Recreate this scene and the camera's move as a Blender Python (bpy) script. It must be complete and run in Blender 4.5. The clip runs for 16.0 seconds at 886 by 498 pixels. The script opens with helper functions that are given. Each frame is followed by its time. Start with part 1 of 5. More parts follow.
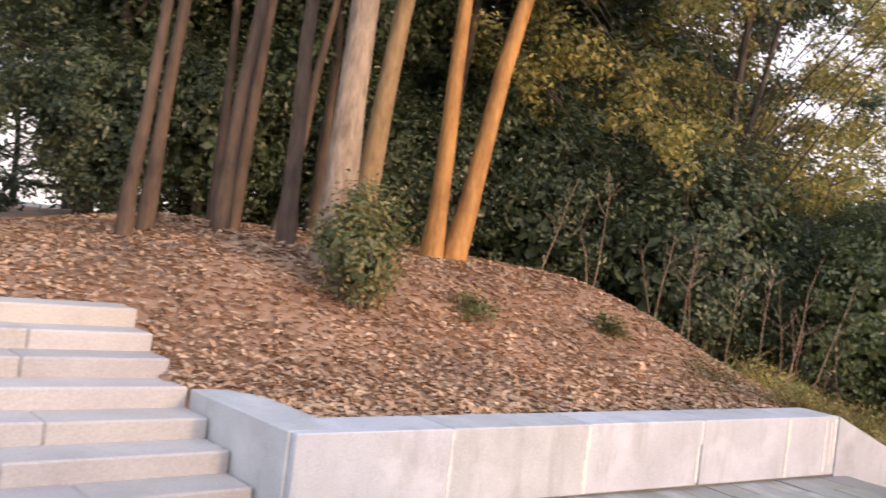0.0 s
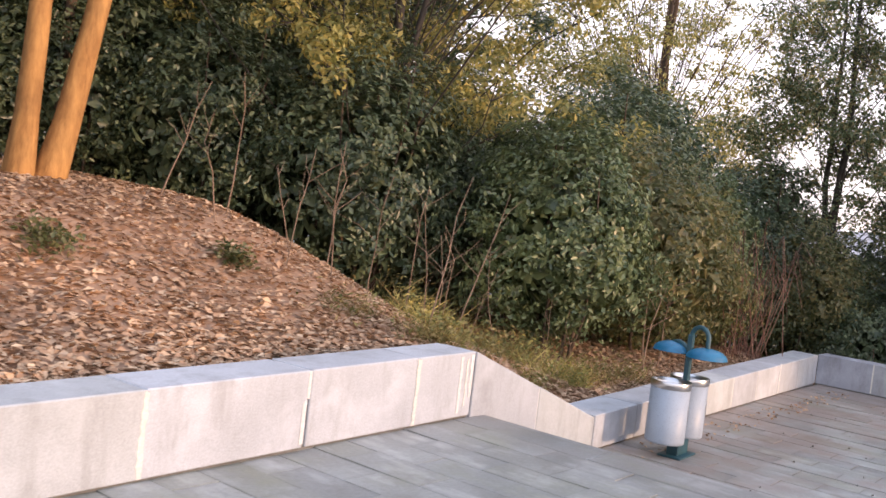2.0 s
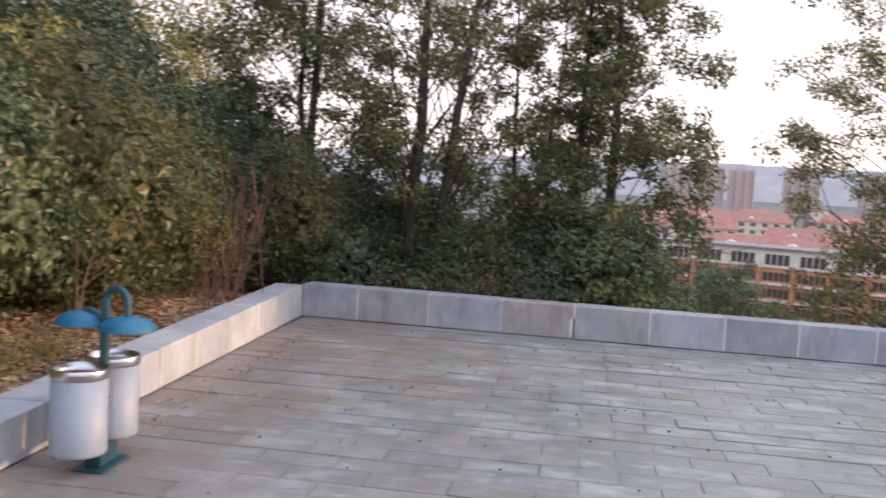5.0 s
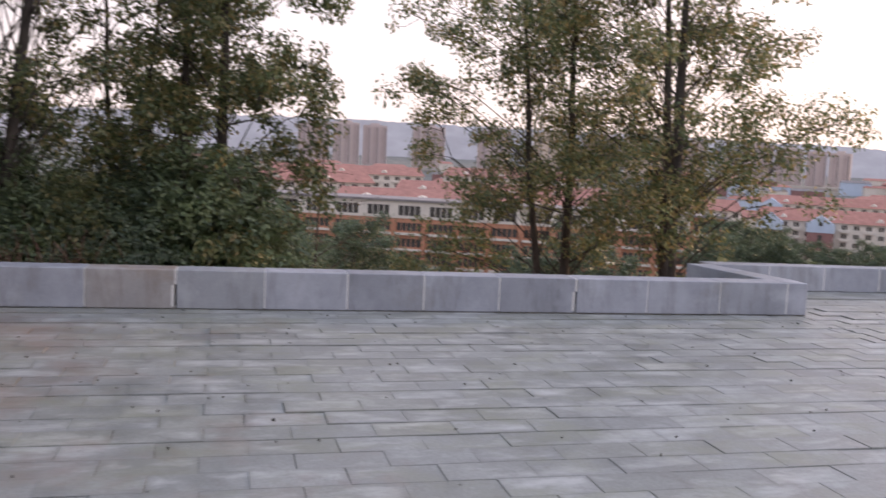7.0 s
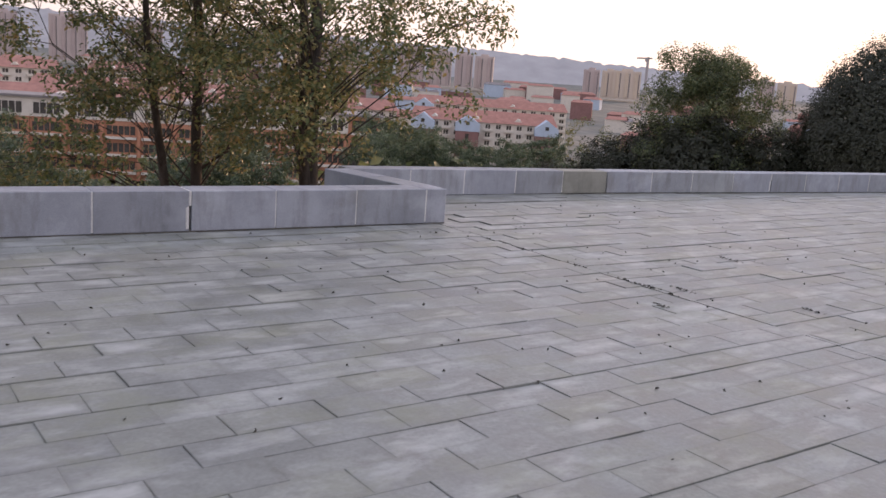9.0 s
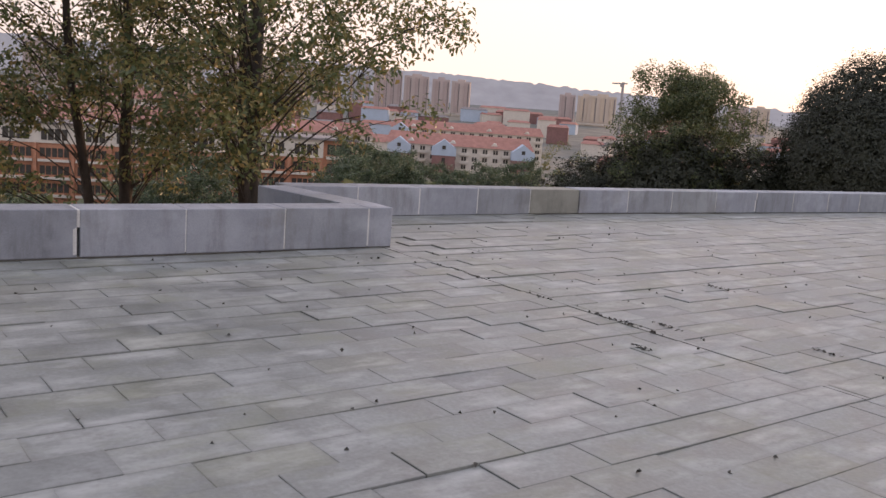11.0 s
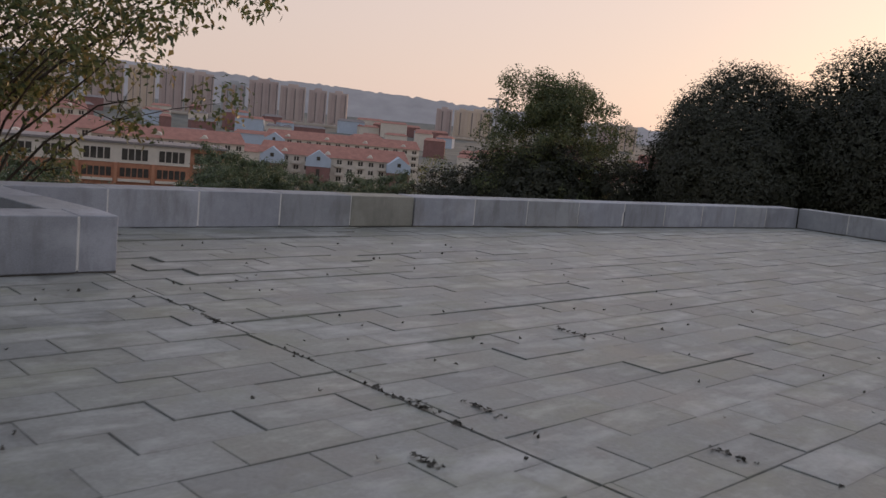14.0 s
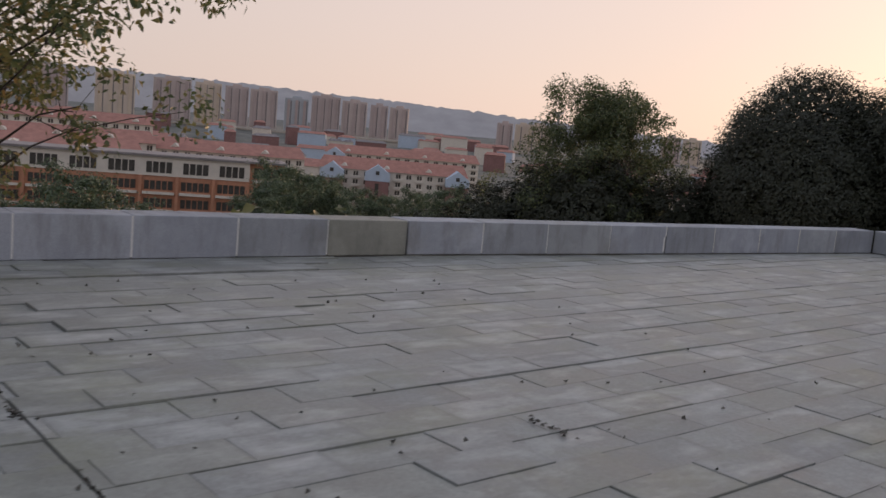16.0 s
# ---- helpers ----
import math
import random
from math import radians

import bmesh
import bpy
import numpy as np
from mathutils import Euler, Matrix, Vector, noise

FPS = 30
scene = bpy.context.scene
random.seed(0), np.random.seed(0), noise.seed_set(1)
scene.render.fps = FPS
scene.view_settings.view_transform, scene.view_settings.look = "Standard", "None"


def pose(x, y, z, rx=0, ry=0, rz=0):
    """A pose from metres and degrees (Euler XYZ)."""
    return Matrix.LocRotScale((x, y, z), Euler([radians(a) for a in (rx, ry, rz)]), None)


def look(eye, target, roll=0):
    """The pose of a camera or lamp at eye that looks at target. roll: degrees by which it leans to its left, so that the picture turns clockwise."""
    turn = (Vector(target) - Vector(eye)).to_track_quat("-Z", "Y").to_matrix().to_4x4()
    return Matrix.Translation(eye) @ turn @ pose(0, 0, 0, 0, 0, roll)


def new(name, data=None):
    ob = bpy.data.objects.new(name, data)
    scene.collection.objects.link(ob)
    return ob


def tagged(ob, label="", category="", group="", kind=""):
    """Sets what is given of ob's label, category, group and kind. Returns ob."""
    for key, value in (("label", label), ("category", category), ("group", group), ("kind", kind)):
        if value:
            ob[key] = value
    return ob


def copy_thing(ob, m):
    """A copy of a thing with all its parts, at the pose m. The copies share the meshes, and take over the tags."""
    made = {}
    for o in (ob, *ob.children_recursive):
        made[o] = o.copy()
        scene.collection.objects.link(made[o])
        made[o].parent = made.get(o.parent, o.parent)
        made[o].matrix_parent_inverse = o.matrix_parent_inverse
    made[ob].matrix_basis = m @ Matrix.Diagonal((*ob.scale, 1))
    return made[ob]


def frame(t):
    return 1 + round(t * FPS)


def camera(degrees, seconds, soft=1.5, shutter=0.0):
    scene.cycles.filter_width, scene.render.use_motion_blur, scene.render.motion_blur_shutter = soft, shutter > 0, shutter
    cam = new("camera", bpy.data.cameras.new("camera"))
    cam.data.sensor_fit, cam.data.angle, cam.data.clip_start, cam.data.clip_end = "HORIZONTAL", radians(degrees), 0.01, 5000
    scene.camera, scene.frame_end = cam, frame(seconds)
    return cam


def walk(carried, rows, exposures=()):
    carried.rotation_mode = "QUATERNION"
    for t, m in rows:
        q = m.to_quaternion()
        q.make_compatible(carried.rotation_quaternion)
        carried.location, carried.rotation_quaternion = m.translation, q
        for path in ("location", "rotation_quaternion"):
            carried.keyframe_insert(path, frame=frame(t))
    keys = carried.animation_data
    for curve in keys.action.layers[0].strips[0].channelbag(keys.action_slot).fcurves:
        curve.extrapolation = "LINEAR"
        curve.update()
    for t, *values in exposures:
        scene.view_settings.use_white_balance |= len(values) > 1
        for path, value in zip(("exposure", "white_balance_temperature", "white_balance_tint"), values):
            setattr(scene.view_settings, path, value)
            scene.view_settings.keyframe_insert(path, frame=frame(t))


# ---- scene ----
cam = camera(52.1, 16.0, shutter=0.4)
METRES, EYE, TILT, LEAN, TURN = 14.706, 1.5, 0.0, 0.0, -32.8
ROWS = [
    (0.0, 0.0, 0.0, 0.0, -0.05, 0.39, -6.89),
    (0.5, 0.0129, 0.0221, 0.0, -4.6, 0.15, -6.16),
    (1.0, 0.0323, 0.0438, 0.0025, -9.69, -1.05, -6.48),
    (1.5, 0.0508, 0.0657, 0.0026, -15.75, -2.01, -6.62),
    (2.0, 0.0692, 0.0867, 0.0046, -18.15, -2.26, -6.86),
    (2.5, 0.0938, 0.106, 0.0065, -18.14, -2.24, -6.9),
    (3.0, 0.1134, 0.1272, 0.005, -20.51, -1.96, -7.98),
    (3.5, 0.1343, 0.1481, 0.0062, -28.64, -1.55, -6.37),
    (4.0, 0.1587, 0.1698, 0.0043, -33.71, -2.53, -4.49),
    (4.5, 0.1801, 0.1835, 0.0048, -41.43, -3.54, -4.59),
    (5.0, 0.2041, 0.1963, 0.0091, -48.29, -4.18, -3.23),
    (7.5, 0.3502, 0.2339, -0.0026, -77.16, -7.66, -2.56),
    (8.0, 0.3788, 0.2324, -0.0017, -83.22, -10.2, -2.26),
    (8.5, 0.4078, 0.2234, -0.0023, -86.34, -10.73, -2.69),
    (9.0, 0.437, 0.2155, -0.0046, -91.79, -10.86, -4.01),
    (11.5, 0.5736, 0.1747, -0.0277, -93.3, -9.22, -4.13),
    (12.0, 0.6042, 0.1621, -0.035, -93.54, -9.34, -4.21),
    (12.5, 0.6381, 0.1508, -0.0406, -95.2, -9.03, -4.17),
    (13.0, 0.6715, 0.1355, -0.0432, -100.56, -8.26, -5.24),
    (13.5, 0.7032, 0.1179, -0.0403, -100.9, -7.86, -5.29),
    (14.0, 0.7383, 0.1036, -0.0403, -100.86, -7.79, -5.34),
    (14.5, 0.7687, 0.0831, -0.042, -98.82, -7.5, -4.53),
    (15.0, 0.7995, 0.0668, -0.0424, -96.2, -7.73, -4.65),
    (15.5, 0.8321, 0.0497, -0.0403, -96.04, -7.74, -4.65),
    (16.0, 0.8626, 0.0299, -0.039, -97.01, -7.25, -5.05),
]
walk(cam, [(t, pose(0, 0, EYE, TILT, LEAN, TURN) @ pose(METRES * x, METRES * y, METRES * z, 90 + pitch, roll, yaw)) for t, x, y, z, yaw, pitch, roll in ROWS],
     exposures=[(0.0, 1.42, 6450, 10), (0.6, 1.50, 6450, 10), (1.2, 1.56, 6400, 10), (2.2, 1.46, 6400, 10), (4.0, 1.42, 6400, 10), (5.2, 1.26, 6450, 10), (7.5, 0.85, 6600, 13), (9.0, 0.70, 6700, 13), (11.5, 0.56, 7050, 12), (12.4, 0.42, 7100, 11), (13.0, 0.26, 7000, 9), (13.4, -0.28, 6850, 8), (14.5, -0.10, 6800, 8), (15.5, 0.04, 6800, 8), (16.0, -0.10, 6800, 8)])

# ---- light: a veiled evening sun low in the south-south-east of the plan ----
SUN_YAW, SUN_UP = 165.0, 8.2
sun_way = Vector((math.sin(radians(SUN_YAW)) * math.cos(radians(SUN_UP)), math.cos(radians(SUN_YAW)) * math.cos(radians(SUN_UP)), math.sin(radians(SUN_UP))))
world = bpy.data.worlds.new("evening_sky")
scene.world = world
world.use_nodes = True
wn = world.node_tree
sky = wn.nodes.new("ShaderNodeTexSky")
sky.sky_type, sky.sun_disc = "NISHITA", False
sky.sun_elevation, sky.sun_rotation = radians(SUN_UP), radians(SUN_YAW)
sky.air_density, sky.dust_density, sky.ozone_density = 1.2, 1.5, 1.5
# thin evening haze over the whole sky, paler low down and rosier towards the sun
wc = wn.nodes.new("ShaderNodeTexCoord")
wsep = wn.nodes.new("ShaderNodeSeparateXYZ")
wn.links.new(wc.outputs["Generated"], wsep.inputs[0])
wup = wn.nodes.new("ShaderNodeValToRGB")
for e, (p, c) in zip(wup.color_ramp.elements, ((0.0, (4.5, 3.78, 3.72, 1)), (0.7, (3.8, 4.15, 5.3, 1)))):
    e.position, e.color = p, c
wn.links.new(wsep.outputs["Z"], wup.inputs[0])
wdot = wn.nodes.new("ShaderNodeVectorMath")
wdot.operation = "DOT_PRODUCT"
wn.links.new(wc.outputs["Generated"], wdot.inputs[0])
wdot.inputs[1].default_value = sun_way
wglow = wn.nodes.new("ShaderNodeValToRGB")
for e, (p, c) in zip(wglow.color_ramp.elements, ((0.35, (0, 0, 0, 1)), (1.0, (2.1, 1.3, 0.95, 1)))):
    e.position, e.color = p, c
wn.links.new(wdot.outputs["Value"], wglow.inputs[0])
wadd = wn.nodes.new("ShaderNodeMix")
wadd.data_type, wadd.blend_type = "RGBA", "ADD"
wadd.inputs["Factor"].default_value = 1.0
wn.links.new(wup.outputs[0], wadd.inputs["A"])
wn.links.new(wglow.outputs[0], wadd.inputs["B"])
wmix = wn.nodes.new("ShaderNodeMix")
wmix.data_type = "RGBA"
wmix.inputs["Factor"].default_value = 0.92
wn.links.new(sky.outputs[0], wmix.inputs["A"])
wn.links.new(wadd.outputs["Result"], wmix.inputs["B"])
wn.links.new(wmix.outputs["Result"], wn.nodes["Background"].inputs[0])
wn.nodes["Background"].inputs[1].default_value = 0.15
sun = new("sun", bpy.data.lights.new("sun", "SUN"))
sun.data.energy, sun.data.angle, sun.data.color = 1.5, radians(4), (1.0, 0.62, 0.37)
sun.matrix_world = look(sun_way * 50, (0, 0, 0))

# ---- helpers of this scene ----
LOW = -0.52
PX, PY = 0.3075, 0.604  # spacing of the paving slabs


def rng(seed):
    return np.random.default_rng(seed)


def mesh_of(name, verts, faces, smooth=False):
    me = bpy.data.meshes.new(name)
    me.from_pydata([tuple(v) for v in verts], [], [tuple(f) for f in faces])
    if smooth:
        me.polygons.foreach_set("use_smooth", [True] * len(me.polygons))
    me.update()
    return me


def fast_mesh(name, verts, quads=None, tris=None, smooth=False):
    """A big mesh from numpy arrays of corners and of faces of one size."""
    f = np.asarray(quads if quads is not None else tris, dtype=np.int32)
    k = f.shape[1]
    me = bpy.data.meshes.new(name)
    me.vertices.add(len(verts))
    me.vertices.foreach_set("co", np.asarray(verts, dtype=np.float32).ravel())
    me.loops.add(f.size)
    me.loops.foreach_set("vertex_index", f.ravel())
    me.polygons.add(len(f))
    me.polygons.foreach_set("loop_start", np.arange(0, f.size, k, dtype=np.int32))
    if smooth:
        me.polygons.foreach_set("use_smooth", np.ones(len(f), dtype=bool))
    me.update(calc_edges=True)
    me.validate()
    return me


def put(name, me, material, parent=None, label="", m=None):
    ob = new(name, me)
    if material and not me.materials:
        me.materials.append(material)
    if parent:
        ob.parent = parent
    if m is not None:
        ob.matrix_basis = m
    if label:
        ob["label"] = label
    return ob


def part(name, bm, material, parent=None, label="", m=None, smooth=False):
    me = bpy.data.meshes.new(name)
    bm.to_mesh(me)
    bm.free()
    if smooth:
        me.polygons.foreach_set("use_smooth", [True] * len(me.polygons))
    return put(name, me, material, parent, label, m)


def thing(name, label, category, group="", kind="", m=None):
    ob = new(name)
    ob.empty_display_size = 0.2
    if m is not None:
        ob.matrix_basis = m
    return tagged(ob, label, category, group, kind)


def box(bm, x0, x1, y0, y1, z0, z1, bevel=0.0):
    r = bmesh.ops.create_cube(bm, size=1.0, matrix=Matrix.Translation(((x0 + x1) / 2, (y0 + y1) / 2, (z0 + z1) / 2)) @ Matrix.Diagonal((x1 - x0, y1 - y0, z1 - z0, 1)))
    if bevel:
        edges = list({e for v in r["verts"] for e in v.link_edges})
        bmesh.ops.bevel(bm, geom=edges, offset=bevel, segments=1, affect="EDGES", profile=0.5)
    return bm


def lathe(bm, rows, n=28, at=(0, 0, 0)):
    """A turned shape from rows of (radius, height)."""
    rings = []
    for r, z in rows:
        rings.append([bm.verts.new((at[0] + r * math.cos(2 * math.pi * i / n), at[1] + r * math.sin(2 * math.pi * i / n), at[2] + z)) for i in range(n)])
    for a, b in zip(rings, rings[1:]):
        for i in range(n):
            bm.faces.new((a[i], a[(i + 1) % n], b[(i + 1) % n], b[i]))
    return bm


def tube_arrays(points, radii, n=7, rough=0.0, r=None):
    """Corners and quads of a tube along points."""
    pts = np.asarray(points, dtype=float)
    k = len(pts)
    tang = np.gradient(pts, axis=0)
    tang /= np.linalg.norm(tang, axis=1)[:, None] + 1e-9
    ref = np.array([0.0, 0, 1]) if abs(tang[0][2]) < 0.9 else np.array([1.0, 0, 0])
    u = np.cross(tang, ref)
    u /= np.linalg.norm(u, axis=1)[:, None] + 1e-9
    v = np.cross(tang, u)
    ang = np.linspace(0, 2 * math.pi, n, endpoint=False)
    rad = np.asarray(radii, dtype=float)[:, None] * np.ones(n)[None, :]
    if rough and r is not None:
        rad = rad * (1 + rough * r.normal(size=rad.shape))
    ring = pts[:, None, :] + rad[:, :, None] * (np.cos(ang)[None, :, None] * u[:, None, :] + np.sin(ang)[None, :, None] * v[:, None, :])
    verts = ring.reshape(-1, 3)
    quads = []
    for j in range(k - 1):
        for i in range(n):
            quads.append((j * n + i, j * n + (i + 1) % n, (j + 1) * n + (i + 1) % n, (j + 1) * n + i))
    return verts, np.array(quads, dtype=np.int32)


def join_arrays(items):
    vs, fs, o = [], [], 0
    for v, f in items:
        vs.append(v)
        fs.append(f + o)
        o += len(v)
    return np.concatenate(vs), np.concatenate(fs)


def leaf_arrays(centres, normals, length, width, r, droop=0.3, fold=0.25):
    """Small folded leaves, two triangles each, about the given centres."""
    n = len(centres)
    nor = normals + 0.55 * r.normal(size=(n, 3))
    nor /= np.linalg.norm(nor, axis=1)[:, None] + 1e-9
    along = np.cross(nor, r.normal(size=(n, 3)))
    along[:, 2] -= droop
    along -= nor * np.sum(along * nor, axis=1)[:, None]
    along /= np.linalg.norm(along, axis=1)[:, None] + 1e-9
    side = np.cross(nor, along)
    ln = (length * (0.65 + 0.7 * r.random(n)))[:, None]
    wd = (width * (0.65 + 0.7 * r.random(n)))[:, None]
    a = centres - along * ln * 0.5
    tip = centres + along * ln * 0.5
    mid = centres - along * ln * 0.06 + nor * wd * fold
    verts = np.stack([a, mid + side * wd * 0.5, tip, mid - side * wd * 0.5], axis=1).reshape(-1, 3)
    base = np.arange(n, dtype=np.int32)[:, None] * 4
    tris = np.concatenate([base + np.array([[0, 1, 2]], dtype=np.int32), base + np.array([[0, 2, 3]], dtype=np.int32)], axis=1).reshape(-1, 3)
    return verts, tris


# ---- materials ----
def nodes_of(name):
    mt = bpy.data.materials.new(name)
    mt.use_nodes = True
    return mt, mt.node_tree.nodes, mt.node_tree.links, mt.node_tree.nodes["Principled BSDF"]


def ramp(nodes, stops):
    rp = nodes.new("ShaderNodeValToRGB")
    while len(rp.color_ramp.elements) < len(stops):
        rp.color_ramp.elements.new(0.5)
    for e, (p, c) in zip(rp.color_ramp.elements, stops):
        e.position, e.color = p, (*c, 1)
    return rp


def noise_node(nodes, links, coord, scale, detail=4, rough=0.6, stretch=None):
    nz = nodes.new("ShaderNodeTexNoise")
    nz.inputs["Scale"].default_value, nz.inputs["Detail"].default_value, nz.inputs["Roughness"].default_value = scale, detail, rough
    if stretch:
        mp = nodes.new("ShaderNodeMapping")
        mp.inputs["Scale"].default_value = stretch
        links.new(coord, mp.inputs["Vector"])
        coord = mp.outputs[0]
    links.new(coord, nz.inputs["Vector"])
    return nz


def mix(nodes, links, fac, a, b, mode="MIX"):
    mx = nodes.new("ShaderNodeMix")
    mx.data_type, mx.blend_type = "RGBA", mode
    for sock, val in ((mx.inputs["Factor"], fac), (mx.inputs["A"], a), (mx.inputs["B"], b)):
        if isinstance(val, (int, float)):
            sock.default_value = val
        elif isinstance(val, tuple):
            sock.default_value = (*val, 1)
        else:
            links.new(val, sock)
    return mx.outputs["Result"]


def bump(nodes, links, height, strength, dist, bsdf):
    b = nodes.new("ShaderNodeBump")
    b.inputs["Strength"].default_value, b.inputs["Distance"].default_value = strength, dist
    links.new(height, b.inputs["Height"])
    links.new(b.outputs[0], bsdf.inputs["Normal"])


def stone(name, dark, light, stain, vary=0.35, rough=0.85, per="object", grain=60, patch=1.3, stain_at=0.58, blotch=False, streak=False):
    """Granite or concrete: fine grain, broad patches, stains, and a tone of its own for each piece."""
    mt, nd, lk, bs = nodes_of(name)
    geo = nd.new("ShaderNodeNewGeometry")
    pos = geo.outputs["Position"]
    n1 = noise_node(nd, lk, pos, grain, 3)
    n2 = noise_node(nd, lk, pos, patch, 5, 0.65)
    base = ramp(nd, [(0.3, dark), (0.72, light)])
    lk.new(n2.outputs["Fac"], base.inputs[0])
    gr = ramp(nd, [(0.3, (0.86, 0.86, 0.86)), (0.7, (1.08, 1.08, 1.08))])
    lk.new(n1.outputs["Fac"], gr.inputs[0])
    col = mix(nd, lk, 1.0, base.outputs[0], gr.outputs[0], "MULTIPLY")
    n3 = noise_node(nd, lk, pos, 0.7, 6, 0.7)
    st = ramp(nd, [(stain_at, (0, 0, 0)), (stain_at + 0.17, (1, 1, 1))])
    lk.new(n3.outputs["Fac"], st.inputs[0])
    col = mix(nd, lk, st.outputs[0], col, stain)
    if streak:
        # run-off streaks, grime and paler worn patches
        n6 = noise_node(nd, lk, pos, 5.0, 5, 0.7, (1, 1, 0.22))
        sk = ramp(nd, [(0.50, (0, 0, 0)), (0.78, (0.75, 0.75, 0.75))])
        lk.new(n6.outputs["Fac"], sk.inputs[0])
        col = mix(nd, lk, sk.outputs[0], col, tuple(0.62 * c for c in stain))
        n7 = noise_node(nd, lk, pos, 2.2, 4, 0.6)
        pl = ramp(nd, [(0.54, (0, 0, 0)), (0.72, (0.5, 0.5, 0.5))])
        lk.new(n7.outputs["Fac"], pl.inputs[0])
        col = mix(nd, lk, pl.outputs[0], col, tuple(min(1.18 * c, 0.8) for c in light))
    if blotch:
        # pale worn patches lying along the courses
        sep = nd.new("ShaderNodeSeparateXYZ")
        lk.new(pos, sep.inputs[0])

        def calc(op, a, b=0.0):
            n = nd.new("ShaderNodeMath")
            n.operation = op
            for sock, val in zip(n.inputs, (a, b)):
                if isinstance(val, (int, float)):
                    sock.default_value = val
                else:
                    lk.new(val, sock)
            return n.outputs[0]

        # how far a spot lies from the nearest joint: slabs wear pale in the middle and hold dirt at the rim
        row = calc("DIVIDE", calc("SUBTRACT", sep.outputs["X"], 12.02), PX)
        odd = calc("FRACT", calc("MULTIPLY", calc("FLOOR", row), 0.5))
        along = calc("SUBTRACT", calc("DIVIDE", calc("ADD", sep.outputs["Y"], 4.43), PY), odd)
        rim = calc("MINIMUM", calc("MULTIPLY", calc("PINGPONG", row, 0.5), PX), calc("MULTIPLY", calc("PINGPONG", along, 0.5), PY))
        n0 = noise_node(nd, lk, pos, 7.0, 4, 0.7)
        rim = calc("ADD", rim, calc("MULTIPLY", calc("SUBTRACT", n0.outputs["Fac"], 0.5), 0.10))
        worn = nd.new("ShaderNodeMapRange")
        worn.inputs["From Min"].default_value, worn.inputs["From Max"].default_value = -0.01, 0.07
        lk.new(rim, worn.inputs["Value"])
        dirty = nd.new("ShaderNodeMapRange")
        dirty.inputs["From Min"].default_value, dirty.inputs["From Max"].default_value = 0.035, -0.02
        dirty.inputs["To Max"].default_value = 0.3
        lk.new(rim, dirty.inputs["Value"])
        col = mix(nd, lk, dirty.outputs[0], col, (0.15, 0.152, 0.135))
        n4 = noise_node(nd, lk, pos, 1.0, 5, 0.6, (4.2, 1.7, 1))
        wp = ramp(nd, [(0.49, (0, 0, 0)), (0.68, (0.85, 0.85, 0.85))])
        lk.new(n4.outputs["Fac"], wp.inputs[0])
        col = mix(nd, lk, calc("MULTIPLY", wp.outputs[0], worn.outputs[0]), col, (0.40, 0.412, 0.405))
        n8 = noise_node(nd, lk, pos, 1.5, 5, 0.7, (1.6, 1, 1))
        li = ramp(nd, [(0.50, (0, 0, 0)), (0.70, (0.6, 0.6, 0.6))])
        lk.new(n8.outputs["Fac"], li.inputs[0])
        col = mix(nd, lk, li.outputs[0], col, (0.21, 0.222, 0.165))
        # brown leaf dirt trodden and washed out from under the trees, with warm reflected light in its tint
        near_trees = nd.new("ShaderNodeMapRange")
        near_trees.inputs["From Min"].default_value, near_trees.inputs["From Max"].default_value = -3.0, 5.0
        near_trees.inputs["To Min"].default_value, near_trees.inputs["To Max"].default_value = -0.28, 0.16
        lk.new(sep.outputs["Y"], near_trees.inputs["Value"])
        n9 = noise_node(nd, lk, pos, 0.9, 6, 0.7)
        mud_and_reflection = nd.new("ShaderNodeMath")
        lk.new(n9.outputs["Fac"], mud_and_reflection.inputs[0])
        lk.new(near_trees.outputs[0], mud_and_reflection.inputs[1])
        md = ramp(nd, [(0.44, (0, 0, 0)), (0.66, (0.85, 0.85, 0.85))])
        lk.new(mud_and_reflection.outputs[0], md.inputs[0])
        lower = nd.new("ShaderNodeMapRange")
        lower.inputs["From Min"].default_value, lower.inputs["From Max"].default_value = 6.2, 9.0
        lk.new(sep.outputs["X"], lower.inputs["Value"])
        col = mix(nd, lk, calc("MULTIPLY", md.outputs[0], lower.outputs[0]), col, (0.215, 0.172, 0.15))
        n5 = noise_node(nd, lk, pos, 5.0, 6, 0.75)
        dk = ramp(nd, [(0.56, (0, 0, 0)), (0.72, (0.7, 0.7, 0.7))])
        lk.new(n5.outputs["Fac"], dk.inputs[0])
        col = mix(nd, lk, dk.outputs[0], col, (0.17, 0.165, 0.155))
    if per == "object":
        rnd = nd.new("ShaderNodeObjectInfo").outputs["Random"]
    else:
        rnd = geo.outputs["Random Per Island"]
    tone = ramp(nd, [(0, (1 - vary, 1 - vary, 1 - vary * 0.85)), (0.25, (1, 0.99, 0.92)), (0.5, (1, 1, 1)), (1, (1 + vary, 1 + vary * 0.95, 1 + vary * 0.85))])
    lk.new(rnd, tone.inputs[0])
    col = mix(nd, lk, 1.0, col, tone.outputs[0], "MULTIPLY")
    lk.new(col, bs.inputs["Base Color"])
    rr = ramp(nd, [(0.3, (rough - 0.18,) * 3), (0.7, (min(rough + 0.1, 1),) * 3)])
    lk.new(n2.outputs["Fac"], rr.inputs[0])
    lk.new(rr.outputs[0], bs.inputs["Roughness"])
    bump(nd, lk, n1.outputs["Fac"], 0.35, 0.004, bs)
    return mt


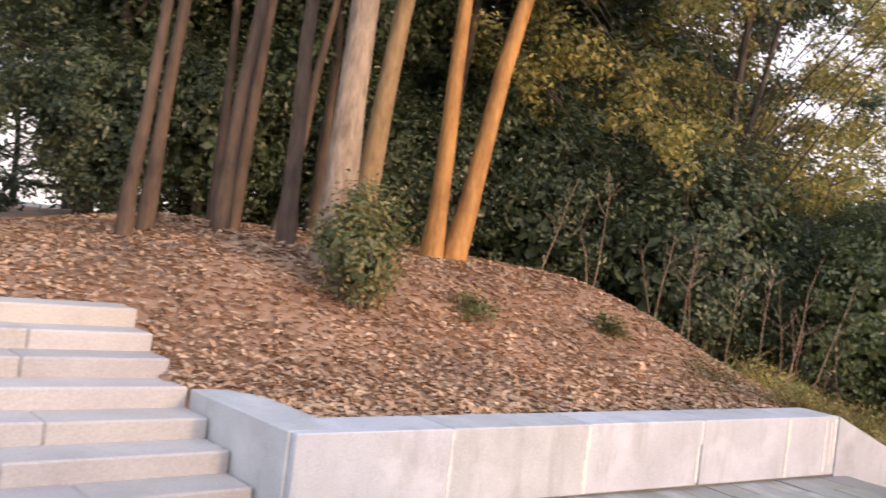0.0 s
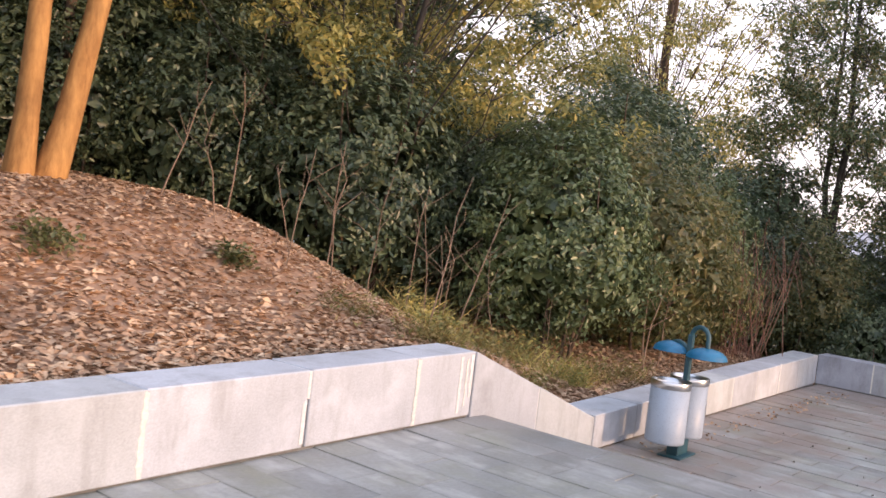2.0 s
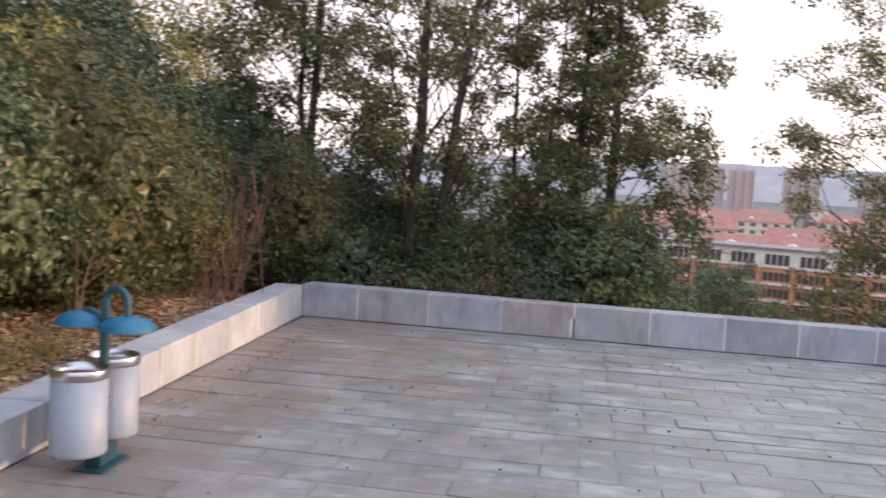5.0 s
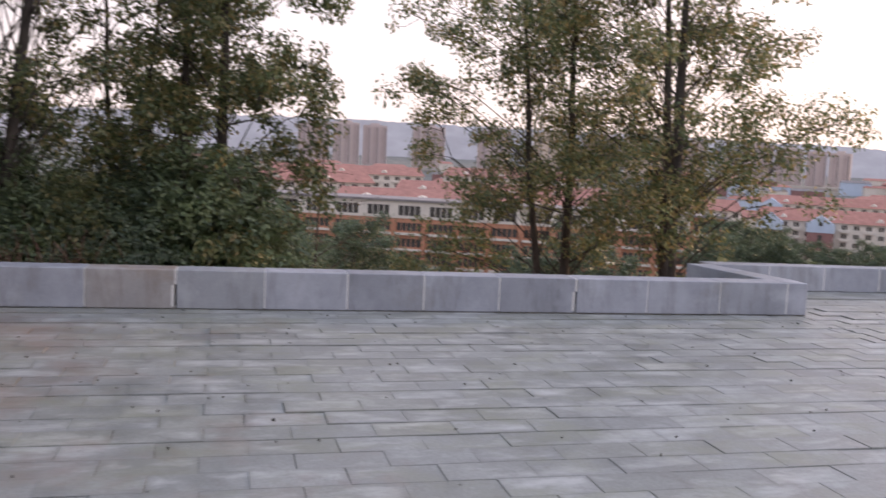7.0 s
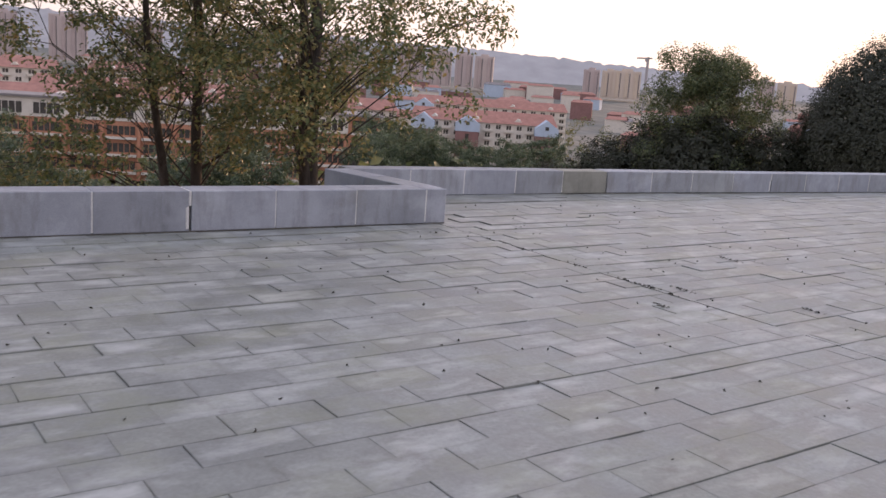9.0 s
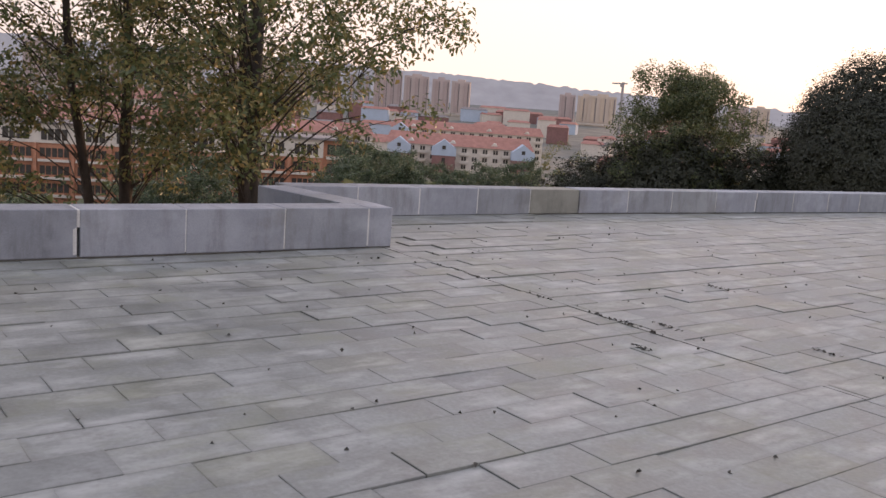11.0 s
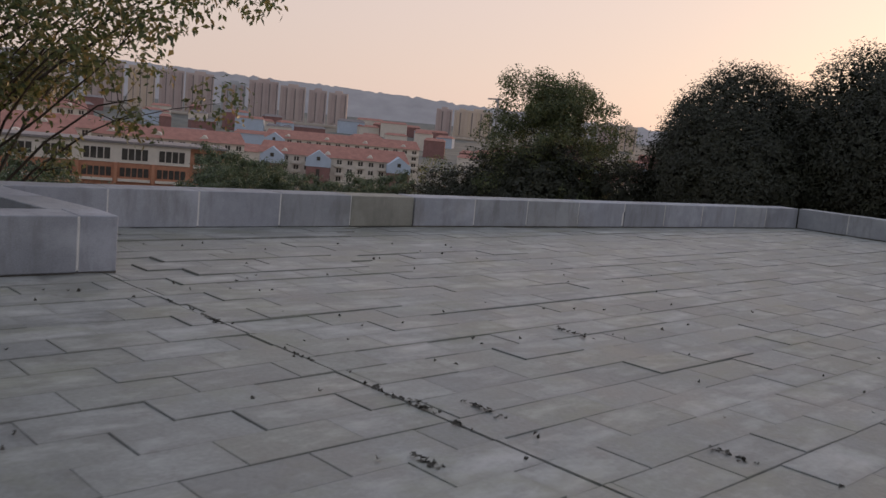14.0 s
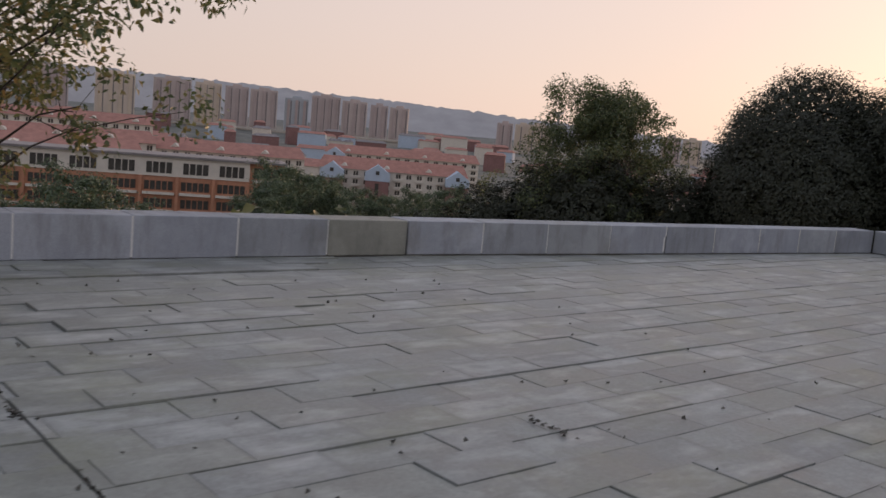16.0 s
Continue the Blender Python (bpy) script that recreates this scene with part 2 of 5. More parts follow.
def foliage(name, colours, rough=0.42, through_light=0.44):
    mt, nd, lk, bs = nodes_of(name)
    geo = nd.new("ShaderNodeNewGeometry")
    k = len(colours)
    rp = ramp(nd, [(i / max(k - 1, 1), c) for i, c in enumerate(colours)])
    lk.new(geo.outputs["Random Per Island"], rp.inputs[0])
    nz = noise_node(nd, lk, geo.outputs["Position"], 1.1, 3)
    sh = ramp(nd, [(0.3, (0.7, 0.72, 0.7)), (0.7, (1.25, 1.22, 1.1))])
    lk.new(nz.outputs["Fac"], sh.inputs[0])
    col = mix(nd, lk, 1.0, rp.outputs[0], sh.outputs[0], "MULTIPLY")
    lk.new(col, bs.inputs["Base Color"])
    bs.inputs["Roughness"].default_value = rough
    tr = nd.new("ShaderNodeBsdfTranslucent")
    lk.new(col, tr.inputs["Color"])
    ms = nd.new("ShaderNodeMixShader")
    ms.inputs[0].default_value = through_light
    lk.new(bs.outputs[0], ms.inputs[1])
    lk.new(tr.outputs[0], ms.inputs[2])
    lk.new(ms.outputs[0], nd["Material Output"].inputs["Surface"])
    return mt


def bark(name, dark, light, scale=9):
    mt, nd, lk, bs = nodes_of(name)
    tc = nd.new("ShaderNodeTexCoord")
    n1 = noise_node(nd, lk, tc.outputs["Object"], scale, 6, 0.7, (1, 1, 0.22))
    n2 = noise_node(nd, lk, tc.outputs["Object"], 2.2, 3)
    rp = ramp(nd, [(0.32, dark), (0.68, light)])
    lk.new(n1.outputs["Fac"], rp.inputs[0])
    sh = ramp(nd, [(0.3, (0.75, 0.75, 0.72)), (0.7, (1.2, 1.18, 1.1))])
    lk.new(n2.outputs["Fac"], sh.inputs[0])
    lk.new(mix(nd, lk, 1.0, rp.outputs[0], sh.outputs[0], "MULTIPLY"), bs.inputs["Base Color"])
    bs.inputs["Roughness"].default_value = 0.9
    bump(nd, lk, n1.outputs["Fac"], 0.8, 0.02, bs)
    return mt


def plain(name, colour, rough=0.6, metal=0.0, vary=0.12, scale=6, relief=0.1):
    mt, nd, lk, bs = nodes_of(name)
    tc = nd.new("ShaderNodeTexCoord")
    nz = noise_node(nd, lk, tc.outputs["Object"], scale, 5)
    rp = ramp(nd, [(0.3, tuple(c * (1 - vary) for c in colour)), (0.7, tuple(min(c * (1 + vary), 1) for c in colour))])
    lk.new(nz.outputs["Fac"], rp.inputs[0])
    lk.new(rp.outputs[0], bs.inputs["Base Color"])
    bs.inputs["Roughness"].default_value, bs.inputs["Metallic"].default_value = rough, metal
    if relief:
        bump(nd, lk, nz.outputs["Fac"], relief, 0.01, bs)
    return mt


M_wall_warm = stone("pale_granite", (0.37, 0.39, 0.42), (0.49, 0.515, 0.555), (0.41, 0.41, 0.42), 0.12, 0.8, grain=90, stain_at=0.60, streak=True)
M_wall_olive = stone("olive_granite", (0.225, 0.225, 0.195), (0.315, 0.31, 0.27), (0.20, 0.20, 0.175), 0.05, 0.8, grain=90, streak=True)
M_wall_brown = stone("rust_stained_granite", (0.28, 0.272, 0.27), (0.385, 0.37, 0.36), (0.27, 0.21, 0.16), 0.05, 0.8, grain=90, stain_at=0.5, streak=True)
M_wall_grey = stone("grey_granite", (0.245, 0.262, 0.30), (0.375, 0.392, 0.435), (0.24, 0.24, 0.235), 0.16, 0.8, grain=90, streak=True)
M_mortar = stone("mortar", (0.55, 0.54, 0.52), (0.72, 0.71, 0.69), (0.4, 0.39, 0.37), 0.05, 0.95)
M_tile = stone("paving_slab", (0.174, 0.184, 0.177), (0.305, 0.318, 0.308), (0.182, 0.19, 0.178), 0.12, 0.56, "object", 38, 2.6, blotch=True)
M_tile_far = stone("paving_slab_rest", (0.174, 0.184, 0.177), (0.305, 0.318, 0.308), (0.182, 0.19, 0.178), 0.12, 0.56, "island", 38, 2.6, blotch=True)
M_bed = stone("joint_bed", (0.12, 0.118, 0.108), (0.24, 0.235, 0.215), (0.08, 0.08, 0.07), 0.0, 0.95)
M_step = stone("step_stone", (0.36, 0.345, 0.335), (0.50, 0.485, 0.47), (0.30, 0.25, 0.21), 0.12, 0.85)
M_ground, _nd, _lk, _bs = nodes_of("soil_and_scrub")
_geo = _nd.new("ShaderNodeNewGeometry")
_len = _nd.new("ShaderNodeVectorMath")
_len.operation = "LENGTH"
_lk.new(_geo.outputs["Position"], _len.inputs[0])
_far = _nd.new("ShaderNodeMapRange")
_far.inputs["From Min"].default_value, _far.inputs["From Max"].default_value = 22, 45
_lk.new(_len.outputs["Value"], _far.inputs["Value"])
_n1 = noise_node(_nd, _lk, _geo.outputs["Position"], 3.0, 6, 0.7)
_n2 = noise_node(_nd, _lk, _geo.outputs["Position"], 0.05, 6, 0.7)
_soil = ramp(_nd, [(0.3, (0.20, 0.12, 0.075)), (0.7, (0.38, 0.25, 0.165))])
_scrub = ramp(_nd, [(0.3, (0.08, 0.09, 0.08)), (0.5, (0.13, 0.135, 0.12)), (0.72, (0.22, 0.205, 0.185))])
_lk.new(_n1.outputs["Fac"], _soil.inputs[0])
_lk.new(_n2.outputs["Fac"], _scrub.inputs[0])
_lk.new(mix(_nd, _lk, _far.outputs[0], _soil.outputs[0], _scrub.outputs[0]), _bs.inputs["Base Color"])
_bs.inputs["Roughness"].default_value = 0.95
bump(_nd, _lk, _n1.outputs["Fac"], 0.6, 0.03, _bs)
M_litter = foliage("fallen_leaves", [(0.27, 0.16, 0.10), (0.42, 0.27, 0.175), (0.54, 0.39, 0.275), (0.34, 0.20, 0.125), (0.62, 0.48, 0.36)], 0.8, 0.1)
M_leaf_dark = foliage("dark_evergreen_leaves", [(0.046, 0.074, 0.046), (0.078, 0.113, 0.068), (0.119, 0.159, 0.089), (0.169, 0.203, 0.119)], 0.34, 0.36)
M_leaf_bush = foliage("glossy_green_leaves", [(0.06, 0.09, 0.048), (0.104, 0.147, 0.072), (0.154, 0.201, 0.098), (0.224, 0.265, 0.139)], 0.32, 0.36)
# yellow-green leaves, brightened with the low sun's yellow light in their colour
M_leaf_yellow = foliage("sunlit_yellow_leaves", [(0.172, 0.194, 0.071), (0.316, 0.302, 0.108), (0.517, 0.431, 0.144), (0.144, 0.179, 0.071)], 0.42, 0.42)
M_leaf_olive = foliage("olive_tree_leaves", [(0.072, 0.094, 0.043), (0.12, 0.142, 0.062), (0.18, 0.18, 0.082), (0.264, 0.228, 0.108)], 0.36, 0.5)
M_leaf_camphor = foliage("camphor_leaves", [(0.072, 0.107, 0.055), (0.117, 0.153, 0.072), (0.169, 0.202, 0.091), (0.247, 0.24, 0.107), (0.351, 0.26, 0.117)], 0.38, 0.45)
M_leaf_round = foliage("backlit_green_leaves", [(0.058, 0.082, 0.043), (0.094, 0.121, 0.058), (0.137, 0.166, 0.074), (0.195, 0.195, 0.088)], 0.5, 0.32)
# leaf colour darkened to paint the south trees as silhouettes against the sun
M_leaf_south = foliage("silhouette_dark_leaves", [(0.020, 0.025, 0.015), (0.026, 0.032, 0.018), (0.032, 0.037, 0.020), (0.04, 0.043, 0.024)], 0.6, 0.12)
M_leaf_rust = foliage("rusty_tree_leaves", [(0.05, 0.06, 0.02), (0.12, 0.10, 0.03), (0.20, 0.12, 0.04), (0.07, 0.08, 0.025)], 0.5, 0.35)
# brown bark, darkened to put canopy shade into the mound's rear trunks
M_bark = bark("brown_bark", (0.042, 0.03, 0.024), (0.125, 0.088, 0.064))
# lit counterpart: orange evening sunlight is put into this bark's colour
M_bark_sunlit = bark("sunlit_orange_bark", (0.20, 0.095, 0.030), (0.46, 0.255, 0.09))
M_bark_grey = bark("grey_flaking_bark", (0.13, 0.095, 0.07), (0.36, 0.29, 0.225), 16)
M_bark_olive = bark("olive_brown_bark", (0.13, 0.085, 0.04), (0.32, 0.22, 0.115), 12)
M_bark_dark = bark("dark_bark", (0.03, 0.026, 0.024), (0.09, 0.075, 0.065))
M_twig = bark("dry_twigs", (0.13, 0.085, 0.06), (0.28, 0.20, 0.15))
M_twig_red = bark("reddish_twigs", (0.12, 0.06, 0.045), (0.26, 0.145, 0.11))
M_dry = foliage("dry_grass_blades", [(0.20, 0.15, 0.06), (0.30, 0.24, 0.10), (0.14, 0.15, 0.05), (0.10, 0.13, 0.04)], 0.7, 0.25)
M_teal = plain("blue_green_paint", (0.012, 0.125, 0.24), 0.42, 0, 0.15, 9)
M_teal_dark = plain("dark_green_paint", (0.018, 0.07, 0.09), 0.5, 0, 0.2, 9)
M_steel = plain("brushed_steel", (0.52, 0.53, 0.54), 0.28, 1.0, 0.08, 14, 0.02)
M_bin = plain("perforated_grey_paint", (0.31, 0.36, 0.42), 0.45, 0.0, 0.05, 11, 0.02)
_bt = M_bin.node_tree
_vo = _bt.nodes.new("ShaderNodeTexVoronoi")
_vo.inputs["Scale"].default_value = 75
_tc = _bt.nodes.new("ShaderNodeTexCoord")
_bt.links.new(_tc.outputs["Object"], _vo.inputs["Vector"])
_dots = ramp(_bt.nodes, [(0.16, (0.55, 0.55, 0.55)), (0.24, (1, 1, 1))])
_bt.links.new(_vo.outputs["Distance"], _dots.inputs[0])
_bp = _bt.nodes["Principled BSDF"]
_bt.links.new(mix(_bt.nodes, _bt.links, 1.0, _bp.inputs["Base Color"].links[0].from_socket, _dots.outputs[0], "MULTIPLY"), _bp.inputs["Base Color"])
M_debris = plain("dusty_earth", (0.075, 0.07, 0.06), 0.95, 0, 0.3, 30)
M_sticker = plain("pale_sticker", (0.72, 0.75, 0.82), 0.5)


# ---- ground: one sheet from the mound down to the valley and up to the hills ----
def smooth(a, b, v):
    q = np.clip((v - a) / (b - a), 0, 1)
    return q * q * (3 - 2 * q)


def wall_y(x):
    return 4.47 + 0.03 * np.asarray(x, dtype=float)


def east_x(y):
    y = np.asarray(y, dtype=float)
    return np.where(y > -7.75, 17.14 + 0.0275 * y, 19.35 + 0.05 * (y + 7.75))


def mound(x, y):
    d = np.maximum(y - wall_y(x) - 0.3, 0)
    a = 0.40 + 0.06 * d + 0.10 * np.minimum(d, 2.2) ** 2 + 0.40 * np.clip(d - 2.2, 0, 1.3) * (1 - 0.3 * np.clip(d - 2.2, 0, 1.3))
    a = np.minimum(a, 1.60) - 0.01 * np.clip(d - 4, 0, 60) - 0.19 * np.clip(3.1 - x, 0, 5) * np.clip(d / 3.5, 0, 1)
    b = -0.25 + 0.12 * np.minimum(d, 1.2) + 0.03 * np.minimum(d, 6) - 0.10 * np.clip(x - 16, 0, 40)
    f = smooth(7.4, 10.9, x + 0.10 * d)
    top = np.interp(x, [7.25, 9.25], [0.44, -0.23])
    return np.minimum((1 - f) * a + f * b, top + 0.5 * d + np.where(x > 9.3, 0.02, 0))


def height(x, y):
    x, y = np.asarray(x, dtype=float), np.asarray(y, dtype=float)
    e = np.maximum(np.maximum(x - 18, 0), 0.9 * np.maximum(-24 - y, 0))
    e = np.where(y > 6, np.maximum(x - 18, 0), e)
    out = -1.1 - 31 * (1 - np.exp(-e / 90.0))
    inside = (x < east_x(y) + 0.2) & (y > -23.2)
    z = np.where(inside, -1.0, out)
    z = np.where(inside & (x < 7.2), -0.35, z)
    north = y > wall_y(x) + 0.2
    fall = smooth(17, 45, x)
    z = np.where(north, (1 - fall) * mound(x, y) + fall * out, z)
    stair = north & (x < np.where(y < 5.62, 2.24, 1.93) - 0.14 * (y - 4.4)) & (x > -4.3) & (y < 6.86)
    z = np.where(stair, z - 0.45, z)
    r = np.hypot(x, y)
    z = z + smooth(700, 1250, r) * 18 + smooth(1300, 1900, r) * 20
    return z


def axis_steps(lo, hi, fine_lo, fine_hi, fine):
    s = list(np.arange(fine_lo, fine_hi + 1e-6, fine))
    v, d = fine_hi, fine
    while v < hi:
        d *= 1.22
        v += d
        s.append(min(v, hi))
    v, d = fine_lo, fine
    while v > lo:
        d *= 1.22
        v -= d
        s.insert(0, max(v, lo))
    return np.array(s)


gx, gy = axis_steps(-2600, 2600, -5, 21, 0.125), axis_steps(-2600, 2600, -8.5, 14, 0.125)
X, Y = np.meshgrid(gx, gy, indexing="ij")
Z = height(X, Y) + 0.02 * np.sin(X * 3.1 + 1.3 * np.sin(Y * 2.3)) * np.sin(Y * 2.7) * (Y > wall_y(X) + 0.3)
nx, ny = len(gx), len(gy)
ii = (np.arange(nx - 1)[:, None] * ny + np.arange(ny - 1)[None, :]).ravel()
ground = put("ground", fast_mesh("ground", np.stack([X, Y, Z], -1).reshape(-1, 3), quads=np.stack([ii, ii + ny, ii + ny + 1, ii + 1], 1), smooth=True), M_ground)
tagged(ground, "brown soil mound under fallen leaves, sloping to a valley", "ground", kind="structure")


# ---- floors, steps and stairs ----
def slab_bed(name, x0, x1, y0, y1, z0, z1, label):
    ob = part(name, box(bmesh.new(), x0, x1, y0, y1, z0, z1), M_bed)
    return tagged(ob, label, "pavement", kind="structure")


pavement_low = slab_bed("pavement", 8.15, 18.9, -23.0, 4.75, LOW - 0.3, LOW - 0.013, "lower terrace paved with grey stone slabs in running bond")
pavement_high = slab_bed("pavement", -14.0, 7.10, -23.0, 4.74, -0.3, -0.013, "upper terrace paved with grey stone slabs")


def long_step(z, x0, x1, y0, y1, parent):
    """One broad step made of stone lengths."""
    y, r = y0, rng(int(100 * abs(z)) + 3)
    while y < y1 - 0.05:
        l = min(1.2, y1 - y)
        part("step_stone", box(bmesh.new(), x0, x1, y + 0.003, y + l - 0.003, z - 0.19, z + r.uniform(-0.003, 0.003), 0.008), M_tile, parent)
        y += l


terrace_steps = thing("terrace_steps", "three broad grey stone steps down to the lower terrace", "steps", kind="structure")
for i in range(3):
    long_step(-0.1735 * i, 7.10 + 0.37 * i, 7.50 + 0.37 * i, -22.9, 4.695, terrace_steps)

# stairs up the mound, turned a little against the terrace
hill_stairs = thing("hill_stairs", "pale worn stone stairs leading up the leafy mound", "stairs", kind="structure", m=pose(2.03, 4.40, 0, 0, 0, 8.0))
for i in range(7):
    z = 0.10 + 0.127 * i
    y = 0.30 + 0.312 * i
    x, r = -0.004, rng(20 + i)
    while x > -5.6:
        l = r.uniform(1.0, 1.5) if x < -0.1 else r.uniform(0.7, 1.4)
        part("step_stone", box(bmesh.new(), x - l + 0.004, x, y, y + 0.36, z - 0.30, z + r.uniform(-0.004, 0.004), 0.012), M_step, hill_stairs)
        x -= l


# ---- parapets: cores of mortar with granite blocks on them ----
def wall_run(name, a, b, thick, foot, top_a, top_b, joints, material, label, gaps=(), special={}):
    """A wall from a to b (its inner face), thickness to the left of a->b, with blocks between the joints given in metres from a."""
    a, b = Vector((*a, 0)), Vector((*b, 0))
    way = (b - a).normalized()
    length = (b - a).length
    m = Matrix.Translation(a) @ Matrix.Rotation(math.atan2(way.y, way.x), 4, "Z")
    root = thing(name, label, "wall", kind="structure", m=m)

    def prism(x0, x1, y0, y1, low, h0, h1, bev):
        bm = bmesh.new()
        vs = [bm.verts.new(v) for v in ((x0, y0, low), (x1, y0, low), (x1, y1, low), (x0, y1, low), (x0, y0, h0), (x1, y0, h1), (x1, y1, h1), (x0, y1, h0))]
        for f in ((3, 2, 1, 0), (4, 5, 6, 7), (0, 1, 5, 4), (1, 2, 6, 5), (2, 3, 7, 6), (3, 0, 4, 7)):
            bm.faces.new([vs[i] for i in f])
        if bev:
            bmesh.ops.bevel(bm, geom=list(bm.edges), offset=bev, segments=1, affect="EDGES", profile=0.5)
        return bm

    def top(x):
        return top_a + (top_b - top_a) * x / length

    cuts = [0.0] + [j for j in joints if 0 < j < length] + [length]
    for i, (x0, x1) in enumerate(zip(cuts, cuts[1:])):
        g0 = 0.014 if x0 in gaps else 0.0055
        g1 = 0.014 if x1 in gaps else 0.0055
        lift = 0.003 * math.sin(7.3 * i + 2.1 * length)
        ob = part("block", prism(x0 + g0, x1 - g1, lift, thick + lift, foot + 0.014, top(x0) + lift * 0.5, top(x1) + lift * 0.5, 0.007), special.get(i, material), root)
    edges = [0.0] + [g for g in gaps] + [length]
    for x0, x1 in zip(edges, edges[1:]):
        part("core", prism(x0 + 0.03, x1 - 0.03, 0.0045, thick - 0.03, foot + 0.03, top(x0 + 0.03) - 0.008, top(x1 - 0.03) - 0.008, 0), M_mortar, root)
    for g in gaps:
        h = top(g) - foot
        part("mortar_plug", prism(g - 0.013, g + 0.013, 0.006, thick - 0.03, foot + 0.64 * h, top(g) - 0.006, top(g) - 0.006, 0), M_mortar, root, "pale mortar in the upper joint")
        part("mortar_plug", prism(g - 0.05, g - 0.016, -0.003, 0.05, foot + 0.04, foot + 0.6 * h, foot + 0.64 * h, 0), M_mortar, root, "pale mortar beside the open joint")
    part("bed", prism(0.0, length, 0.022, thick - 0.01, foot - 0.9, foot + 0.03, foot + 0.03, 0), M_bed, root)
    return root


def even(step, n, first=0.0):
    return [first + step * i for i in range(n)]


corner = (2.05, 4.39)
wall_run("wall_1", corner, (7.30, 4.68), 0.38, 0.0, 0.47, 0.52, [1.05, 2.20, 3.41, 4.52], M_wall_warm, "pale granite retaining wall below the leafy mound, stained at its joints", gaps=(3.41,))
wall_run("wall_2", (7.302, 4.68), (9.25, 4.62), 0.36, LOW, 0.52, -0.19, [0.95], M_wall_warm, "pale granite wall sloping down beside the terrace steps")
wall_run("wall_3", (9.255, 4.62), (17.33, 4.95), 0.42, LOW, -0.17, -0.03, [0.95, 1.95, 2.95, 3.95, 4.95, 5.95, 6.95], M_wall_warm, "low pale granite parapet between the paving and the shrubs", gaps=())
wall_run("wall_4", (17.335, 4.953), (16.93, -7.78), 0.42, LOW, -0.02, -0.055, [0.88, 1.97, 3.07, 4.12, 5.19, 6.22, 7.21, 8.22, 9.28, 10.31, 11.39, 12.42], M_wall_grey, "low grey granite parapet with open joints at the terrace edge", gaps=(4.12, 9.28), special={3: M_wall_brown})
wall_run("wall_5", (17.36, -7.80), (19.40, -7.62), 0.42, LOW, -0.055, -0.075, [1.0], M_wall_grey, "short grey granite parapet stepping the terrace edge back")
wall_run("wall_6", (19.33, -7.62), (19.15, -12.97), 0.42, LOW, -0.075, -0.11, [0.05, 1.10, 2.15, 3.23, 4.29], M_wall_grey, "grey granite parapet along the terrace edge above the town", special={5: M_wall_olive})
wall_run("wall_7", (19.15, -12.985), (18.25, -22.8), 0.42, LOW, -0.11, -0.11, [1.10, 2.16, 3.30, 4.42, 5.5, 6.6, 7.65, 8.7], M_wall_grey, "grey granite parapet along the terrace edge above the town", gaps=(4.42,))
wall_run("wall_8", (18.24, -22.81), (6.5, -22.85), 0.42, LOW, -0.11, -0.11, even(1.02, 11, 1.02), M_wall_grey, "grey granite parapet closing the terrace")
# return wall beside the hill stairs
wall_run("wall_9", (1.86, 5.62), (2.03, 4.435), 0.38, 0.0, 0.47, 0.47, [], M_wall_warm, "short granite return wall beside the stairs")


def smear(x, y, ang, z0, z1, w, seed):
    """A ragged run of white mortar on a wall face, about 2 mm thick."""
    r = rng(seed)
    bm = bmesh.new()
    n = 14
    front, back = [], []
    for i in range(n):
        z = z0 + (z1 - z0) * i / (n - 1)
        a, b = -w * r.uniform(0.25, 0.7), w * r.uniform(0.25, 0.7)
        front.append((bm.verts.new((a, -0.0025, z)), bm.verts.new((b, -0.0025, z))))
        back.append((bm.verts.new((a - 0.004, 0.004, z)), bm.verts.new((b + 0.004, 0.004, z))))
    for i in range(n - 1):
        (a0, b0), (a1, b1), (c0, d0), (c1, d1) = front[i], front[i + 1], back[i], back[i + 1]
        for f in ((a0, b0, b1, a1), (c0, a0, a1, c1), (b0, d0, d1, b1)):
            bm.faces.new(f)
    ob = part("mortar_smear", bm, M_mortar, None, m=pose(x, y, 0, 0, 0, ang))
    tagged(ob, "white mortar run down the wall joint", "mortar", "mortar runs on the walls", "structure")


for i, (d, z0, z1, w) in enumerate([(1.05, 0.02, 0.47, 0.02), (2.20, 0.02, 0.475, 0.035), (4.52, 0.02, 0.50, 0.04), (5.07, 0.05, 0.49, 0.03), (5.15, 0.1, 0.47, 0.02), (5.21, 0.16, 0.50, 0.035)]):
    smear(2.05 + d * 0.99866, 4.39 + d * 0.0552 - 0.003, 3.16, z0, z1, w, 800 + i)
for i, (d, w) in enumerate([(1.95, 0.035), (2.95, 0.02), (5.95, 0.025)]):
    smear(9.285 + d * 0.99916, 4.62 + d * 0.041 - 0.003, 2.35, LOW + 0.03, -0.15 + 0.017 * d, w, 820 + i)


